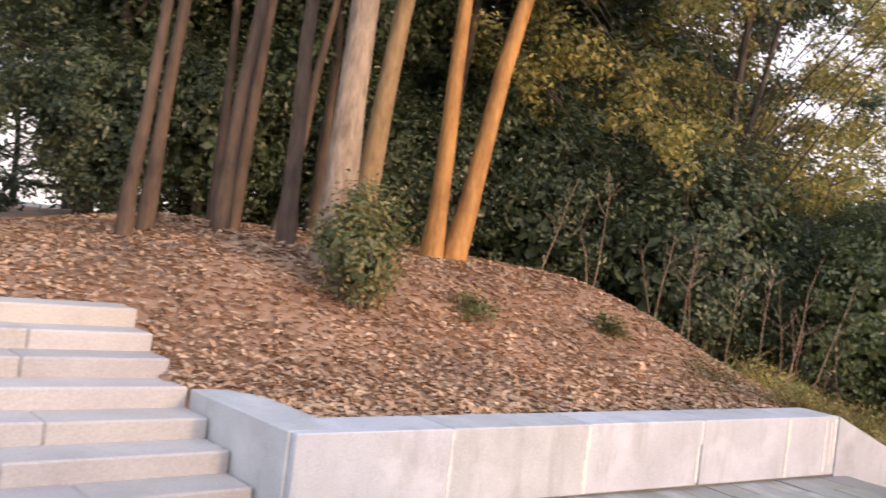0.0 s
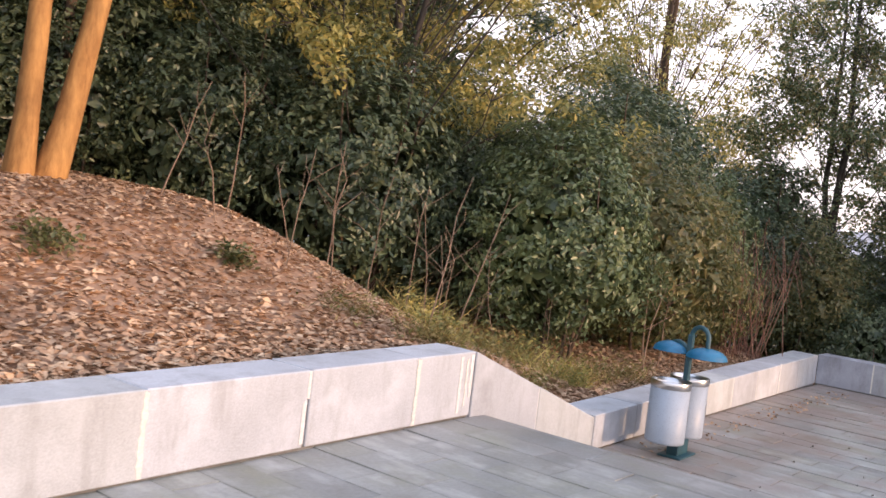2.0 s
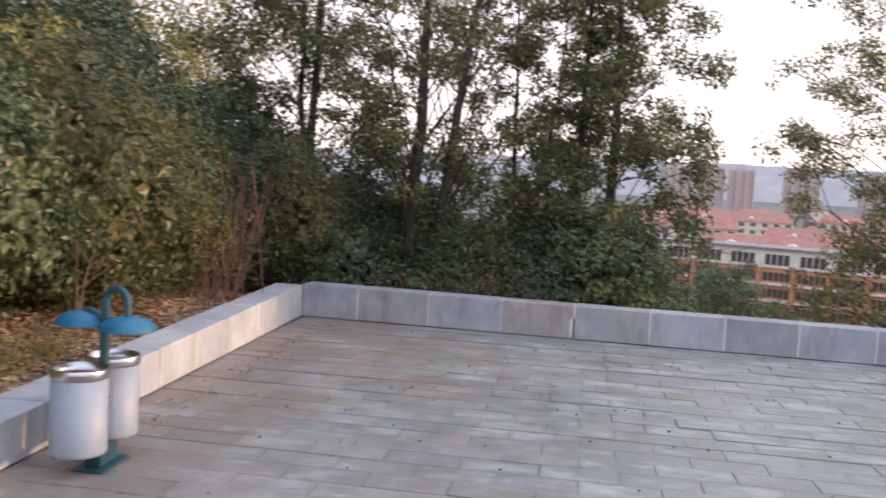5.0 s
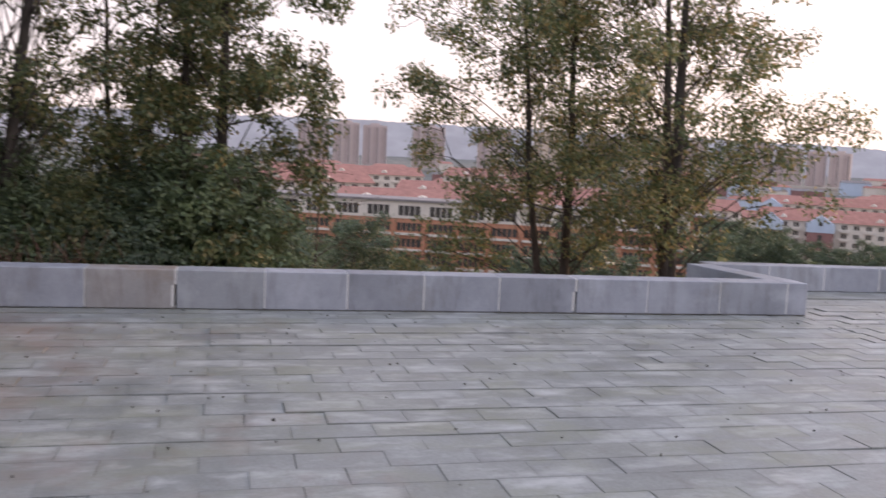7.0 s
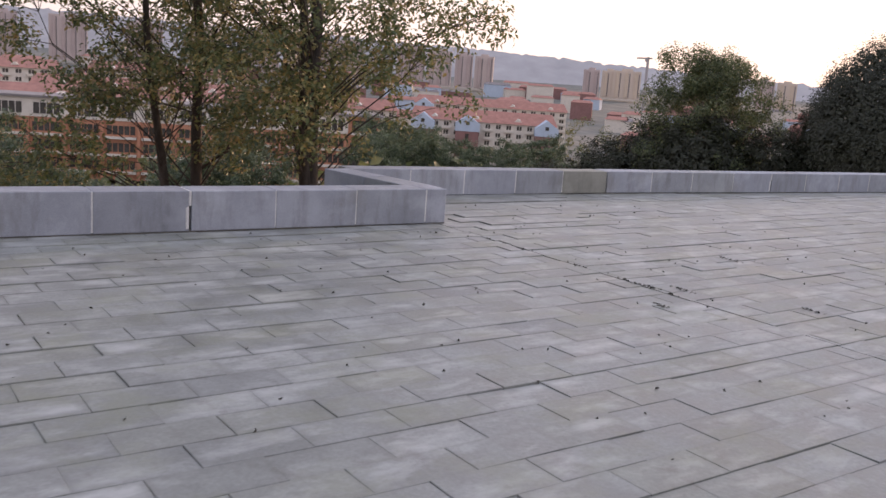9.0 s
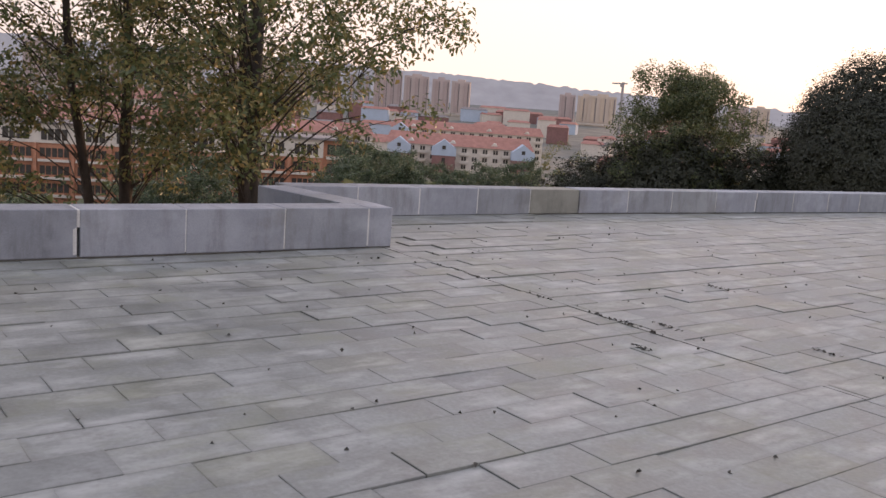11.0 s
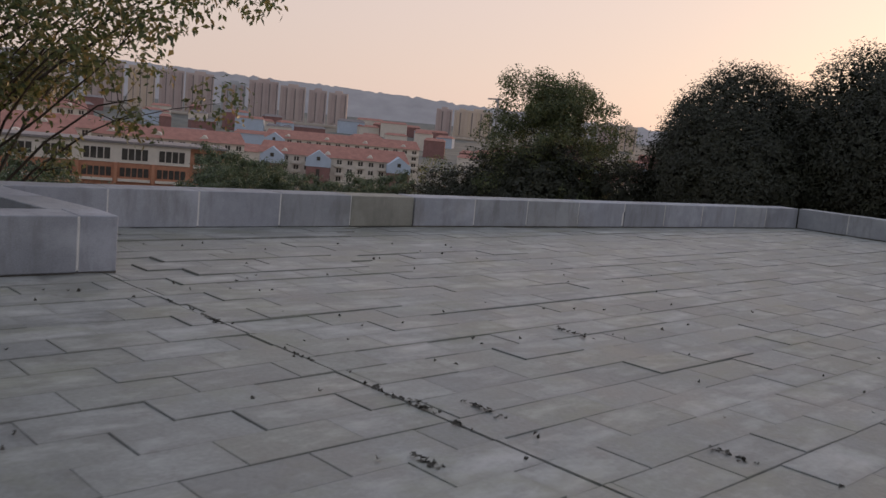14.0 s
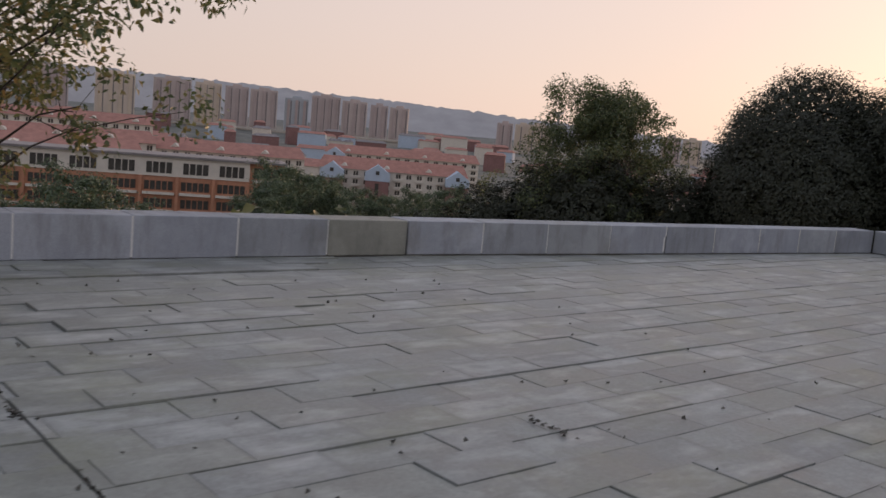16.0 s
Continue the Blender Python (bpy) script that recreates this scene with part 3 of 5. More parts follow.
# ---- litter bin with two drums under blue hoods ----
def litter_bin(m):
    root = thing("litter_bin", "blue-green post with two grey perforated drums under blue hoods", "litter bin", m=m)
    part("base_plate", box(bmesh.new(), -0.21, 0.21, -0.12, 0.12, 0.0, 0.018, 0.006), M_teal_dark, root, "rusty dark green base plate")
    part("pedestal", box(bmesh.new(), -0.13, 0.13, -0.06, 0.06, 0.018, 0.16, 0.008), M_teal_dark, root)
    part("post", box(bmesh.new(), -0.028, 0.028, -0.028, 0.028, 0.018, 1.20, 0.008), M_teal_dark, root, "blue-green square post")
    for s in (-1, 1):
        c = (0.245 * s, 0.05, 0.0)
        drum = part("drum", lathe(bmesh.new(), [(0.0, 0.155), (0.178, 0.155), (0.187, 0.163), (0.189, 0.18), (0.189, 0.70), (0.185, 0.70), (0.183, 0.19), (0.0, 0.18)], 44, c), M_bin, root, "grey-white perforated metal drum", smooth=True)
        part("rim", lathe(bmesh.new(), [(0.190, 0.685), (0.194, 0.69), (0.194, 0.748), (0.190, 0.755), (0.181, 0.755), (0.180, 0.685)], 44, c), M_steel, drum, "shiny steel rim", smooth=True)
        st = bmesh.new()
        vs = []
        for zz in (0.34, 0.52):
            vs.append([st.verts.new((c[0] + 0.1925 * math.cos(t), c[1] + 0.1925 * math.sin(t), zz)) for t in [radians(-70 + 9 * q) for q in range(5)]])
        for q in range(4):
            st.faces.new((vs[0][q], vs[0][q + 1], vs[1][q + 1], vs[1][q]))
        part("sticker", st, M_sticker, drum, "pale rectangular sticker")
        part("bracket", box(bmesh.new(), min(0.03 * s, 0.045 * s), max(0.03 * s, 0.045 * s), -0.03, 0.03, 0.36, 0.50, 0.004), M_teal_dark, root)
        rows = [(0.002, 0.092)] + [(0.195 * math.sin(radians(a)), 0.095 * math.cos(radians(a))) for a in range(12, 91, 13)] + [(0.198, -0.004), (0.19, -0.006), (0.12, 0.060), (0.002, 0.075)]
        # the hoods hang across the line of the drums
        ux, uy = s * math.cos(radians(-108)), s * math.sin(radians(-108))
        part("hood", lathe(bmesh.new(), rows, 36, (0.205 * ux, 0.205 * uy, 1.005)), M_teal, root, "blue domed metal hood", smooth=True)
        reach = [(0.02, 1.04), (0.08, 1.085), (0.14, 1.105), (0.205, 1.09)] if s < 0 else [(0.0, 1.17)] + [(0.102 - 0.102 * math.cos(radians(a)), 1.18 + 0.105 * math.sin(radians(a))) for a in range(20, 181, 20)] + [(0.205, 1.09)]
        v, q = tube_arrays([(ux * d, uy * d, z) for d, z in reach], [0.024] * len(reach), 10)
        put("arm", fast_mesh("arm", v, quads=q, smooth=True), M_teal_dark, root)
    return root


litter_bin(pose(10.03, 4.10, LOW + 0.001, 0, 0, 3))


# ---- trees and shrubs ----
def limb(r, start, way, length, r0, r1, bend=0.12, n=7, up=0.0):
    pts = [np.array(start, dtype=float)]
    d = np.array(way, dtype=float)
    d /= np.linalg.norm(d)
    for i in range(n - 1):
        d = d + bend * r.normal(size=3) + np.array([0, 0, up])
        d /= np.linalg.norm(d)
        pts.append(pts[-1] + d * length / (n - 1))
    return np.array(pts), np.linspace(r0, r1, n)


def tree_data(seed, tall, trunk_r, clear, spread, leaves, leaf, lean=(0, 0), limbs=14, top_open=1.0, stems=1, flat=0.55, rise=0.35, wob=0.05, clump=0.32):
    """Wood and leaf arrays of one tree: stems, limbs, twigs, and leaves in clumps along the twigs."""
    r = rng(seed)
    wood, spots = [], []
    for s in range(stems):
        off = np.array([r.normal() * 0.12, r.normal() * 0.12, -0.3]) if stems > 1 else np.array([0, 0, -0.3])
        tilt = np.array([lean[0] + (r.normal() * 0.07 if stems > 1 else 0), lean[1] + (r.normal() * 0.07 if stems > 1 else 0), 1.0])
        n = 14
        pts, rad = limb(r, off, tilt, tall + 0.3, trunk_r * (0.85 if s else 1), trunk_r * 0.12, wob, n, 0.02)
        rad[0] *= 1.45
        rad[1] *= 1.1
        wood.append(tube_arrays(pts, rad, 10, 0.04, r))
        for k in range(limbs // stems):
            h = clear + (1 - clear) * ((k + r.random()) / (limbs // stems)) ** 0.9
            i = min(int(h * (n - 1)), n - 2)
            f = h * (n - 1) - i
            p = pts[i] * (1 - f) + pts[i + 1] * f
            rp = rad[i] * (1 - f) + rad[i + 1] * f
            a = k * 2.4 + r.normal() * 0.5
            prof = (1 - h) / (1 - clear + 1e-6)
            ln = spread * (0.35 + 0.75 * math.sin(math.pi * min(0.12 + 0.8 * (1 - prof), 1)) ** 0.7) * r.uniform(0.75, 1.2)
            lp, lr = limb(r, p, (math.cos(a), math.sin(a), rise + r.normal() * 0.15), ln, max(rp * 0.5, 0.012), 0.008, 0.14, 7, 0.03)
            wood.append(tube_arrays(lp, lr, 6))
            for q in range(5):
                j = r.integers(2, 7)
                b = lp[min(j, 6)]
                tw, tr = limb(r, b, (lp[6] - lp[3]) / ln + 0.75 * r.normal(size=3) * np.array([1, 1, flat]), ln * r.uniform(0.22, 0.5), max(lr[min(j, 6)] * 0.5, 0.006), 0.004, 0.18, 5)
                wood.append(tube_arrays(tw, tr, 4))
                spots += [tw[2], tw[3], tw[4]]
            spots += [lp[5], lp[6]]
    spots = np.array(spots)
    weight = r.random(len(spots)) ** 1.5 + 0.08
    pick = r.choice(len(spots), leaves, p=weight / weight.sum())
    size = clump * (0.35 + 0.65 * r.random(len(spots)))
    out = r.normal(size=(leaves, 3)) * np.array([1, 1, 0.7])
    cen = spots[pick] + out * size[pick][:, None] * 0.5
    nor = out / (np.linalg.norm(out, axis=1)[:, None] + 1e-6) + np.array([0, 0, 0.7])
    lv = leaf_arrays(cen, nor, leaf, leaf * 0.46, r)
    return join_arrays(wood), lv


def puff_tree(seed, tall, trunk_r, low, widths, puffs, puff, leaves, leaf, stems=((0, 0, 0, 0),), steep=0.8, out=0.45, squash=0.6, twigs=4, extra=()):
    """A tree whose leaves sit in clumps at the ends of curved limbs; widths are crown radii at even heights from low to the top."""
    r = rng(seed)
    wood, axes_ = [], []
    for i, (sx, sy, lx, ly) in enumerate(stems):
        f = np.linspace(0, 1, 12)
        sway = np.cumsum(r.normal(size=(12, 2)), axis=0) * 0.035 * (tall / 9)
        sway -= sway[0]
        pts = np.stack([sx + lx * f * tall + sway[:, 0], sy + ly * f * tall + sway[:, 1], -0.3 + f * (tall + 0.3)], 1)
        rad = trunk_r * (0.75 if i else 1.0) * (1 - 0.9 * f) ** 0.8
        rad[0] *= 1.4
        wood.append(tube_arrays(pts, rad, 10, 0.04, r))
        axes_.append((pts, rad))
    cens, sizes = [], []
    for k in range(puffs + len(extra)):
        h = low + (1 - low) * min((k + r.random()) / puffs, 1)
        big = np.interp((h - low) / (1 - low), np.linspace(0, 1, len(widths)), widths)
        d = big * r.random() ** out
        a = 2.4 * k + 0.6 * r.normal()
        pts, rad = axes_[k % len(stems)]
        on = lambda g: np.array([np.interp(-0.3 + g * (tall + 0.3), pts[:, 2], pts[:, c]) for c in range(3)])
        end = on(h) * np.array([1, 1, 0]) + np.array([d * math.cos(a), d * math.sin(a), h * tall])
        if k >= puffs:
            end = np.array(extra[k - puffs], dtype=float)
            d, h = float(np.hypot(end[0], end[1])), end[2] / tall
        start = on(max(low * 0.55, h - steep * d / tall - 0.03))
        thick = max(0.009, 0.20 * float(np.interp(start[2], pts[:, 2], rad)) * (0.4 + 0.6 * d / max(widths)))
        bow = np.array([0, 0, 0.10 * d]) + 0.07 * d * r.normal(size=3)
        path = [start, start * 0.66 + end * 0.34 + bow, start * 0.3 + end * 0.7 + bow, end]
        wood.append(tube_arrays(path, np.linspace(thick, 0.007, 4), 5))
        size = puff * r.uniform(0.6, 1.25)
        for q in range(twigs):
            o = r.normal(size=3) * np.array([1, 1, 0.55]) * size * 0.62
            base = path[2] * 0.45 + end * 0.55
            wood.append(tube_arrays([base, base * 0.5 + (end + o) * 0.5 + 0.05 * r.normal(size=3), end + o], [0.008, 0.006, 0.003], 4))
            cens.append(end + o)
            sizes.append(size * r.uniform(0.3, 0.55))
    cens, sizes = np.array(cens), np.array(sizes)
    pick = r.choice(len(cens), leaves, p=sizes ** 2 / np.sum(sizes ** 2))
    off = r.normal(size=(leaves, 3))
    off *= (1.75 * r.random(leaves) ** 0.42 / np.linalg.norm(off, axis=1))[:, None] * np.array([1, 1, squash])
    cen = cens[pick] + off * sizes[pick][:, None] * 0.75
    nor = off / (np.linalg.norm(off, axis=1)[:, None] + 1e-6) + np.array([0, 0, 0.6])
    return join_arrays(wood), leaf_arrays(cen, nor, leaf, leaf * 0.48, r, droop=0.5)


def make_tree(name, label, data, m, bark_mat, leaf_mat, group=""):
    root = thing(name, label, "tree", group, m=m)
    (wv, wq), (lv, lt) = data
    put("trunk", fast_mesh("trunk", wv, quads=wq, smooth=True), bark_mat, root)
    put("crown", fast_mesh("crown", lv, tris=lt), leaf_mat, root)
    return root


def bush_data(seed, rx, ry, tall, leaves, leaf, low=0.05, stems=9, shell=0.62, sprays=330, inner=0.80, fill=9, taper=0.0, limb=0.035):
    """Stems and leaves of a dense shrub with a lumpy outline."""
    r = rng(seed)
    wood = []
    for k in range(stems):
        a, t = r.random() * 6.28, r.random() ** 0.5 * 0.7
        top = np.array([math.cos(a) * rx * t, math.sin(a) * ry * t, tall * (r.uniform(0.55, 0.95) + max(low - 0.1, 0.0))])
        base = np.array([math.cos(a) * rx * 0.18, math.sin(a) * ry * 0.18, -0.25])
        mid = base * 0.5 + top * 0.5 + np.array([0, 0, -0.1 * tall]) + 0.12 * r.normal(size=3)
        pts = [base, base * 0.6 + mid * 0.4 + 0.05 * r.normal(size=3), mid, mid * 0.4 + top * 0.6 + 0.06 * r.normal(size=3), top]
        wood.append(tube_arrays(pts, np.linspace(limb, 0.23 * limb, 5), 5))
    nl = 26
    lump = r.normal(size=(nl, 3))
    lump /= np.linalg.norm(lump, axis=1)[:, None]
    amp = r.uniform(-0.34, 0.30, nl)
    axes = np.array([rx, ry, tall * 0.5])

    def outline(d):
        return 1 + np.sum(amp[None, :] * np.exp(-((1 - d @ lump.T) / 0.10)), axis=1)

    # sprays of leaves on the outside, with gaps between them
    ns = sprays
    sd = r.normal(size=(ns, 3))
    sd[:, 2] += 0.15
    sd /= np.linalg.norm(sd, axis=1)[:, None]
    sc = sd * (outline(sd) * (shell + (1.02 - shell) * r.random(ns) ** 0.5))[:, None] * axes
    pick = r.integers(0, ns, leaves)
    spray = (0.07 + 0.16 * r.random(ns)) * (rx / 1.5) ** 0.4
    cen = sc[pick] + np.clip(r.normal(size=(leaves, 3)), -1.5, 1.5) * spray[pick][:, None] * np.array([1, 1, 0.75]) + np.array([0, 0, tall * (0.5 + low)])
    cen[:, :2] *= (1 + taper * (0.5 - (cen[:, 2:] / tall - low)))
    keep = cen[:, 2] > 0.04
    lv1 = leaf_arrays(cen[keep], sd[pick][keep] + np.array([0, 0, 0.35]), leaf, leaf * 0.48, r, droop=0.5)
    # the close inner foliage that shuts off the view through
    ni = leaves // fill
    di = r.normal(size=(ni, 3))
    di /= np.linalg.norm(di, axis=1)[:, None]
    ci = di * (outline(di) * inner * r.random(ni) ** 0.4)[:, None] * axes + np.array([0, 0, tall * (0.5 + low)])
    ci[:, :2] *= (1 + taper * (0.5 - (ci[:, 2:] / tall - low)))
    lv2 = leaf_arrays(ci[ci[:, 2] > 0.05], di[ci[:, 2] > 0.05], leaf * 2.6, leaf * 1.5, r)
    return join_arrays(wood), join_arrays([lv1, lv2])


def make_bush(name, label, data, m, leaf_mat, group="", category="shrub", wood=None):
    root = thing(name, label, category, group, m=m)
    (wv, wq), (lv, lt) = data
    put("stem", fast_mesh("stem", wv, quads=wq, smooth=True), wood or M_bark, root)
    put("foliage", fast_mesh("foliage", lv, tris=lt), leaf_mat, root)
    return root


def ground_at(x, y):
    return float(height(x, y))


def place(x, y, rz=0.0, s=1.0, dz=0.0):
    return Matrix.Translation((x, y, ground_at(x, y) + dz)) @ Matrix.Rotation(radians(rz), 4, "Z") @ Matrix.Scale(s, 4)


def copy_scaled(ob, m):
    c = copy_thing(ob, m)
    c.matrix_basis = m
    return c


# the pale trunks on the mound
grove = "trees on the leafy mound"
trunk_places = [
    # x, y, trunk radius, lean x, lean y, height
    (3.82, 7.85, 0.165, 0.035, 0.02, 12), (4.40, 8.5, 0.125, 0.07, 0.05, 12), (5.60, 8.95, 0.115, 0.07, 0.0, 11), (5.86, 8.98, 0.13, 0.20, 0.04, 11.5),
    (3.20, 9.4, 0.085, 0.04, 0.02, 11), (3.50, 9.9, 0.075, 0.10, 0.04, 11), (2.50, 9.7, 0.08, 0.03, 0.0, 10.5), (2.2, 9.3, 0.07, 0.02, 0.04, 10.5),
    (4.25, 10.5, 0.065, 0.13, 0.0, 10), (4.85, 10.0, 0.065, 0.09, 0.02, 10), (3.8, 11.4, 0.07, 0.0, 0.05, 10),
    (5.2, 11.5, 0.08, 0.05, 0.0, 11), (3.6, 8.5, 0.085, 0.05, 0.03, 10), (6.9, 10.8, 0.08, 0.02, 0.02, 11),
]
for i, (x, y, tr, lx, ly, tall) in enumerate(trunk_places):
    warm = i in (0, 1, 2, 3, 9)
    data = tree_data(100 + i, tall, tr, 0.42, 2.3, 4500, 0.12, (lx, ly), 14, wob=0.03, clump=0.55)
    make_tree("tree", "tall leaning tree with bare brown trunk on the leafy mound" if not warm else ("tall thick tree with grey-brown flaking bark on the mound" if i == 0 else "tall tree with bare trunk in sunlit orange-brown on the leafy mound"), data, place(x, y), {0: M_bark_grey, 1: M_bark_olive, 2: M_bark_sunlit, 3: M_bark_sunlit, 9: M_bark_sunlit}.get(i, M_bark), M_leaf_dark, grove)

# dark wood behind the mound
wood_a = make_tree("tree", "dense dark evergreen tree in the wood behind the mound", tree_data(201, 9.5, 0.13, 0.06, 2.5, 24000, 0.14, limbs=30, clump=0.62), place(6.9, 12.6), M_bark_dark, M_leaf_dark, "dark wood behind the mound")
wood_b = make_tree("tree", "dense dark evergreen tree in the wood behind the mound", tree_data(202, 10.5, 0.14, 0.10, 2.7, 24000, 0.14, limbs=30, clump=0.62), place(4.4, 14.2), M_bark_dark, M_leaf_dark, "dark wood behind the mound")
for i, (x, y, s) in enumerate([(2.9, 14.9, 0.8), (-3.6, 12.4, 0.85), (3.6, 16.2, 1.0), (6.4, 15.8, 1.05), (8.9, 13.6, 1.0), (9.3, 16.5, 1.1), (11.4, 12.8, 0.95), (13.4, 14.6, 0.8), (7.6, 18.5, 1.2), (3.6, 19.5, 1.2), (-4.2, 18.5, 1.0), (12.0, 18.5, 0.9), (5.5, 12.9, 0.85), (3.0, 13.2, 0.8), (-4.2, 15.2, 0.95), (2.9, 22.8, 0.6), (5.0, 17.0, 1.0), (14.6, 17.0, 0.9), (10.3, 14.9, 1.2), (12.9, 12.4, 1.05), (7.9, 14.9, 1.2), (14.6, 13.4, 0.95), (9.9, 12.4, 1.05)]):
    copy_scaled((wood_a, wood_b)[i % 2], place(x, y, 67 * i, s))

# shrubs along the foot of the mound and behind the low parapet
shrub_a = make_bush("shrub", "large evergreen shrub with glossy green leaves behind the parapet", bush_data(301, 1.5, 1.25, 3.7, 17000, 0.10, low=-0.04), place(11.5, 6.45, 0, 0.85), M_leaf_bush, "shrubs behind the parapet")
shrub_b = make_bush("shrub", "dark green shrub at the foot of the mound", bush_data(302, 1.5, 1.4, 3.3, 12000, 0.095, low=-0.04), place(9.7, 8.7), M_leaf_dark, "shrubs behind the parapet")
shrub_c = make_bush("shrub", "olive-green shrub behind the parapet", bush_data(303, 1.4, 1.2, 3.0, 12000, 0.085, low=-0.04), place(13.7, 6.5), M_leaf_olive, "shrubs behind the parapet")
for i, (k, x, y, s) in enumerate([
        (1, 8.5, 10.2, 0.9), (1, 7.4, 11.2, 0.8), (1, 10.9, 8.7, 0.95), (0, 12.7, 7.9, 0.8), (1, 12.6, 9.8, 1.0), (2, 15.3, 6.7, 0.9), (1, 14.6, 8.2, 1.2), (0, 16.6, 6.9, 0.85),
        (1, 16.6, 8.6, 1.25), (1, 17.9, 6.5, 0.8), (1, 19.3, 5.0, 0.85), (0, 20.2, 3.6, 0.95), (1, 19.7, 3.0, 0.72), (2, 20.6, 2.0, 1.0), (1, 20.0, 1.6, 0.85), (0, 20.5, 0.5, 0.95), (1, 21.7, 1.4, 1.15),
        (1, 6.7, 11.6, 0.7), (1, 9.0, 11.4, 1.3), (1, 18.3, 9.6, 1.4), (1, 19.4, 7.2, 1.1), (2, 18.8, 5.9, 0.9), (1, 21.2, 5.2, 1.3), (1, 10.8, 11.2, 1.4), (1, 14.6, 11.2, 1.4), (1, 2.7, 12.9, 0.75), (1, 3.6, 14.6, 1.2), (1, -3.6, 14.2, 1.3), (1, 5.4, 14.4, 1.2), (1, 4.3, 12.9, 0.9), (1, 6.2, 12.9, 1.0)]):
    copy_scaled((shrub_a, shrub_b, shrub_c)[k], place(x, y, 51 * i + 20, s))

# the small bush on the mound
make_bush("bush", "small leafy green bush at the foot of a trunk", bush_data(311, 0.42, 0.40, 0.98, 3200, 0.058, stems=7), place(3.66, 6.95), M_leaf_camphor, category="bush")

# trees with open crowns behind the parapets
make_tree("tree", "tree with yellow-green leaves in sunlit colours reaching over the shrubs", puff_tree(401, 8.2, 0.10, 0.34, (2.6, 3.9, 4.1, 3.6, 2.2), 100, 0.62, 42000, 0.10, ((0, 0, 0.03, -0.05), (0.2, 0.1, 0.10, -0.08)), squash=0.8), place(10.4, 9.3), M_bark_dark, M_leaf_yellow)
make_tree("tree", "tree with bare twigs and golden upper leaves", puff_tree(402, 12.5, 0.17, 0.32, (2.4, 3.8, 4.8, 5.2, 4.2), 110, 0.8, 36000, 0.12, ((0, 0, 0.0, 0.0), (0.3, 0, 0.07, 0.05), (-0.2, 0.1, -0.06, -0.03)), steep=1.5, twigs=8), place(24.6, 11.8), M_bark, M_leaf_yellow)
make_tree("tree", "open-crowned tree behind the corner of the parapet", puff_tree(403, 9.8, 0.15, 0.36, (1.5, 2.4, 2.8, 2.8, 2.2), 80, 0.62, 25000, 0.10, ((0, 0, 0.0, 0.0), (0.1, 0, 0.05, -0.12)), steep=1.0, twigs=4), place(19.8, 3.75), M_bark_dark, M_leaf_camphor)
make_tree("tree", "tall leafy evergreen tree beyond the parapet", puff_tree(404, 9.6, 0.13, 0.10, (2.1, 2.0, 1.6, 1.25, 1.1, 0.9), 115, 0.58, 48000, 0.105, ((0, 0, 0, 0.01), (0.3, 0.7, 0.0, 0.02)), steep=0.55, squash=0.8), place(21.2, 0.15), M_bark_dark, M_leaf_camphor)
make_tree("tree", "leafy evergreen tree behind the parapet corner", puff_tree(408, 8.8, 0.11, 0.14, (1.7, 1.8, 1.7, 1.5, 1.1), 85, 0.6, 27000, 0.10, ((0, 0, 0, 0), (0.2, 0.2, 0.01, 0.03)), squash=0.8), place(20.6, 5.9), M_bark_dark, M_leaf_camphor)
make_tree("tree", "slender evergreen tree beyond the parapet", puff_tree(405, 8.4, 0.08, 0.16, (1.2, 1.4, 1.4, 1.2, 0.9), 40, 0.5, 9500, 0.10, ((0, 0, 0, 0), (0.1, -0.5, 0.0, -0.02)), steep=1.2), place(22.4, 2.2), M_bark_dark, M_leaf_camphor)
make_tree("tree", "two-stemmed camphor tree beyond the parapet above the town", puff_tree(406, 9.4, 0.14, 0.36, (2.2, 3.0, 3.4, 3.3, 2.7, 1.8), 88, 0.76, 36000, 0.105, ((0.1, -0.2, 0.0, 0.0), (0, 0.15, -0.01, 0.09)), steep=0.55, squash=0.75, extra=((-0.5, 1.6, 2.7), (-0.6, 2.4, 2.8), (-0.4, 3.0, 3.2), (-0.8, 3.3, 2.6), (-0.2, 2.0, 3.4), (-0.7, 2.8, 2.3), (0.3, -1.0, 2.9))), place(24.1, -6.75), M_bark_dark, M_leaf_camphor)
make_tree("tree", "camphor tree with a dark trunk beyond the parapet", puff_tree(407, 9.0, 0.19, 0.34, (1.9, 2.8, 3.2, 3.2, 2.7, 1.8), 82, 0.74, 28000, 0.105, ((0, 0, 0.0, 0.0), (0, 0.1, 0.0, 0.035)), steep=0.55, squash=0.75, extra=((-0.3, -0.7, 2.5), (0.2, 0.6, 2.6))), place(22.3, -8.45), M_bark_dark, M_leaf_camphor)

# the round tree, its hedge and the large dark trees to the south
make_tree("tree", "broad-crowned tree standing beyond the far parapet", puff_tree(411, 9.4, 0.22, 0.40, (3.2, 3.4, 3.3, 2.9, 2.2, 1.2), 130, 0.80, 54000, 0.12, ((0, 0, 0, 0), (0.2, 0.1, 0.06, -0.05), (-0.2, 0, -0.05, 0.05)), squash=0.8), place(34.7, -35.0), M_bark_dark, M_leaf_round)
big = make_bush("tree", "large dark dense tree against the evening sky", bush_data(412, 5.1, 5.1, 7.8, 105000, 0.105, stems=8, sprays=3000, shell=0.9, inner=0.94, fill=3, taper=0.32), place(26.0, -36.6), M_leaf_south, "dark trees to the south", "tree")
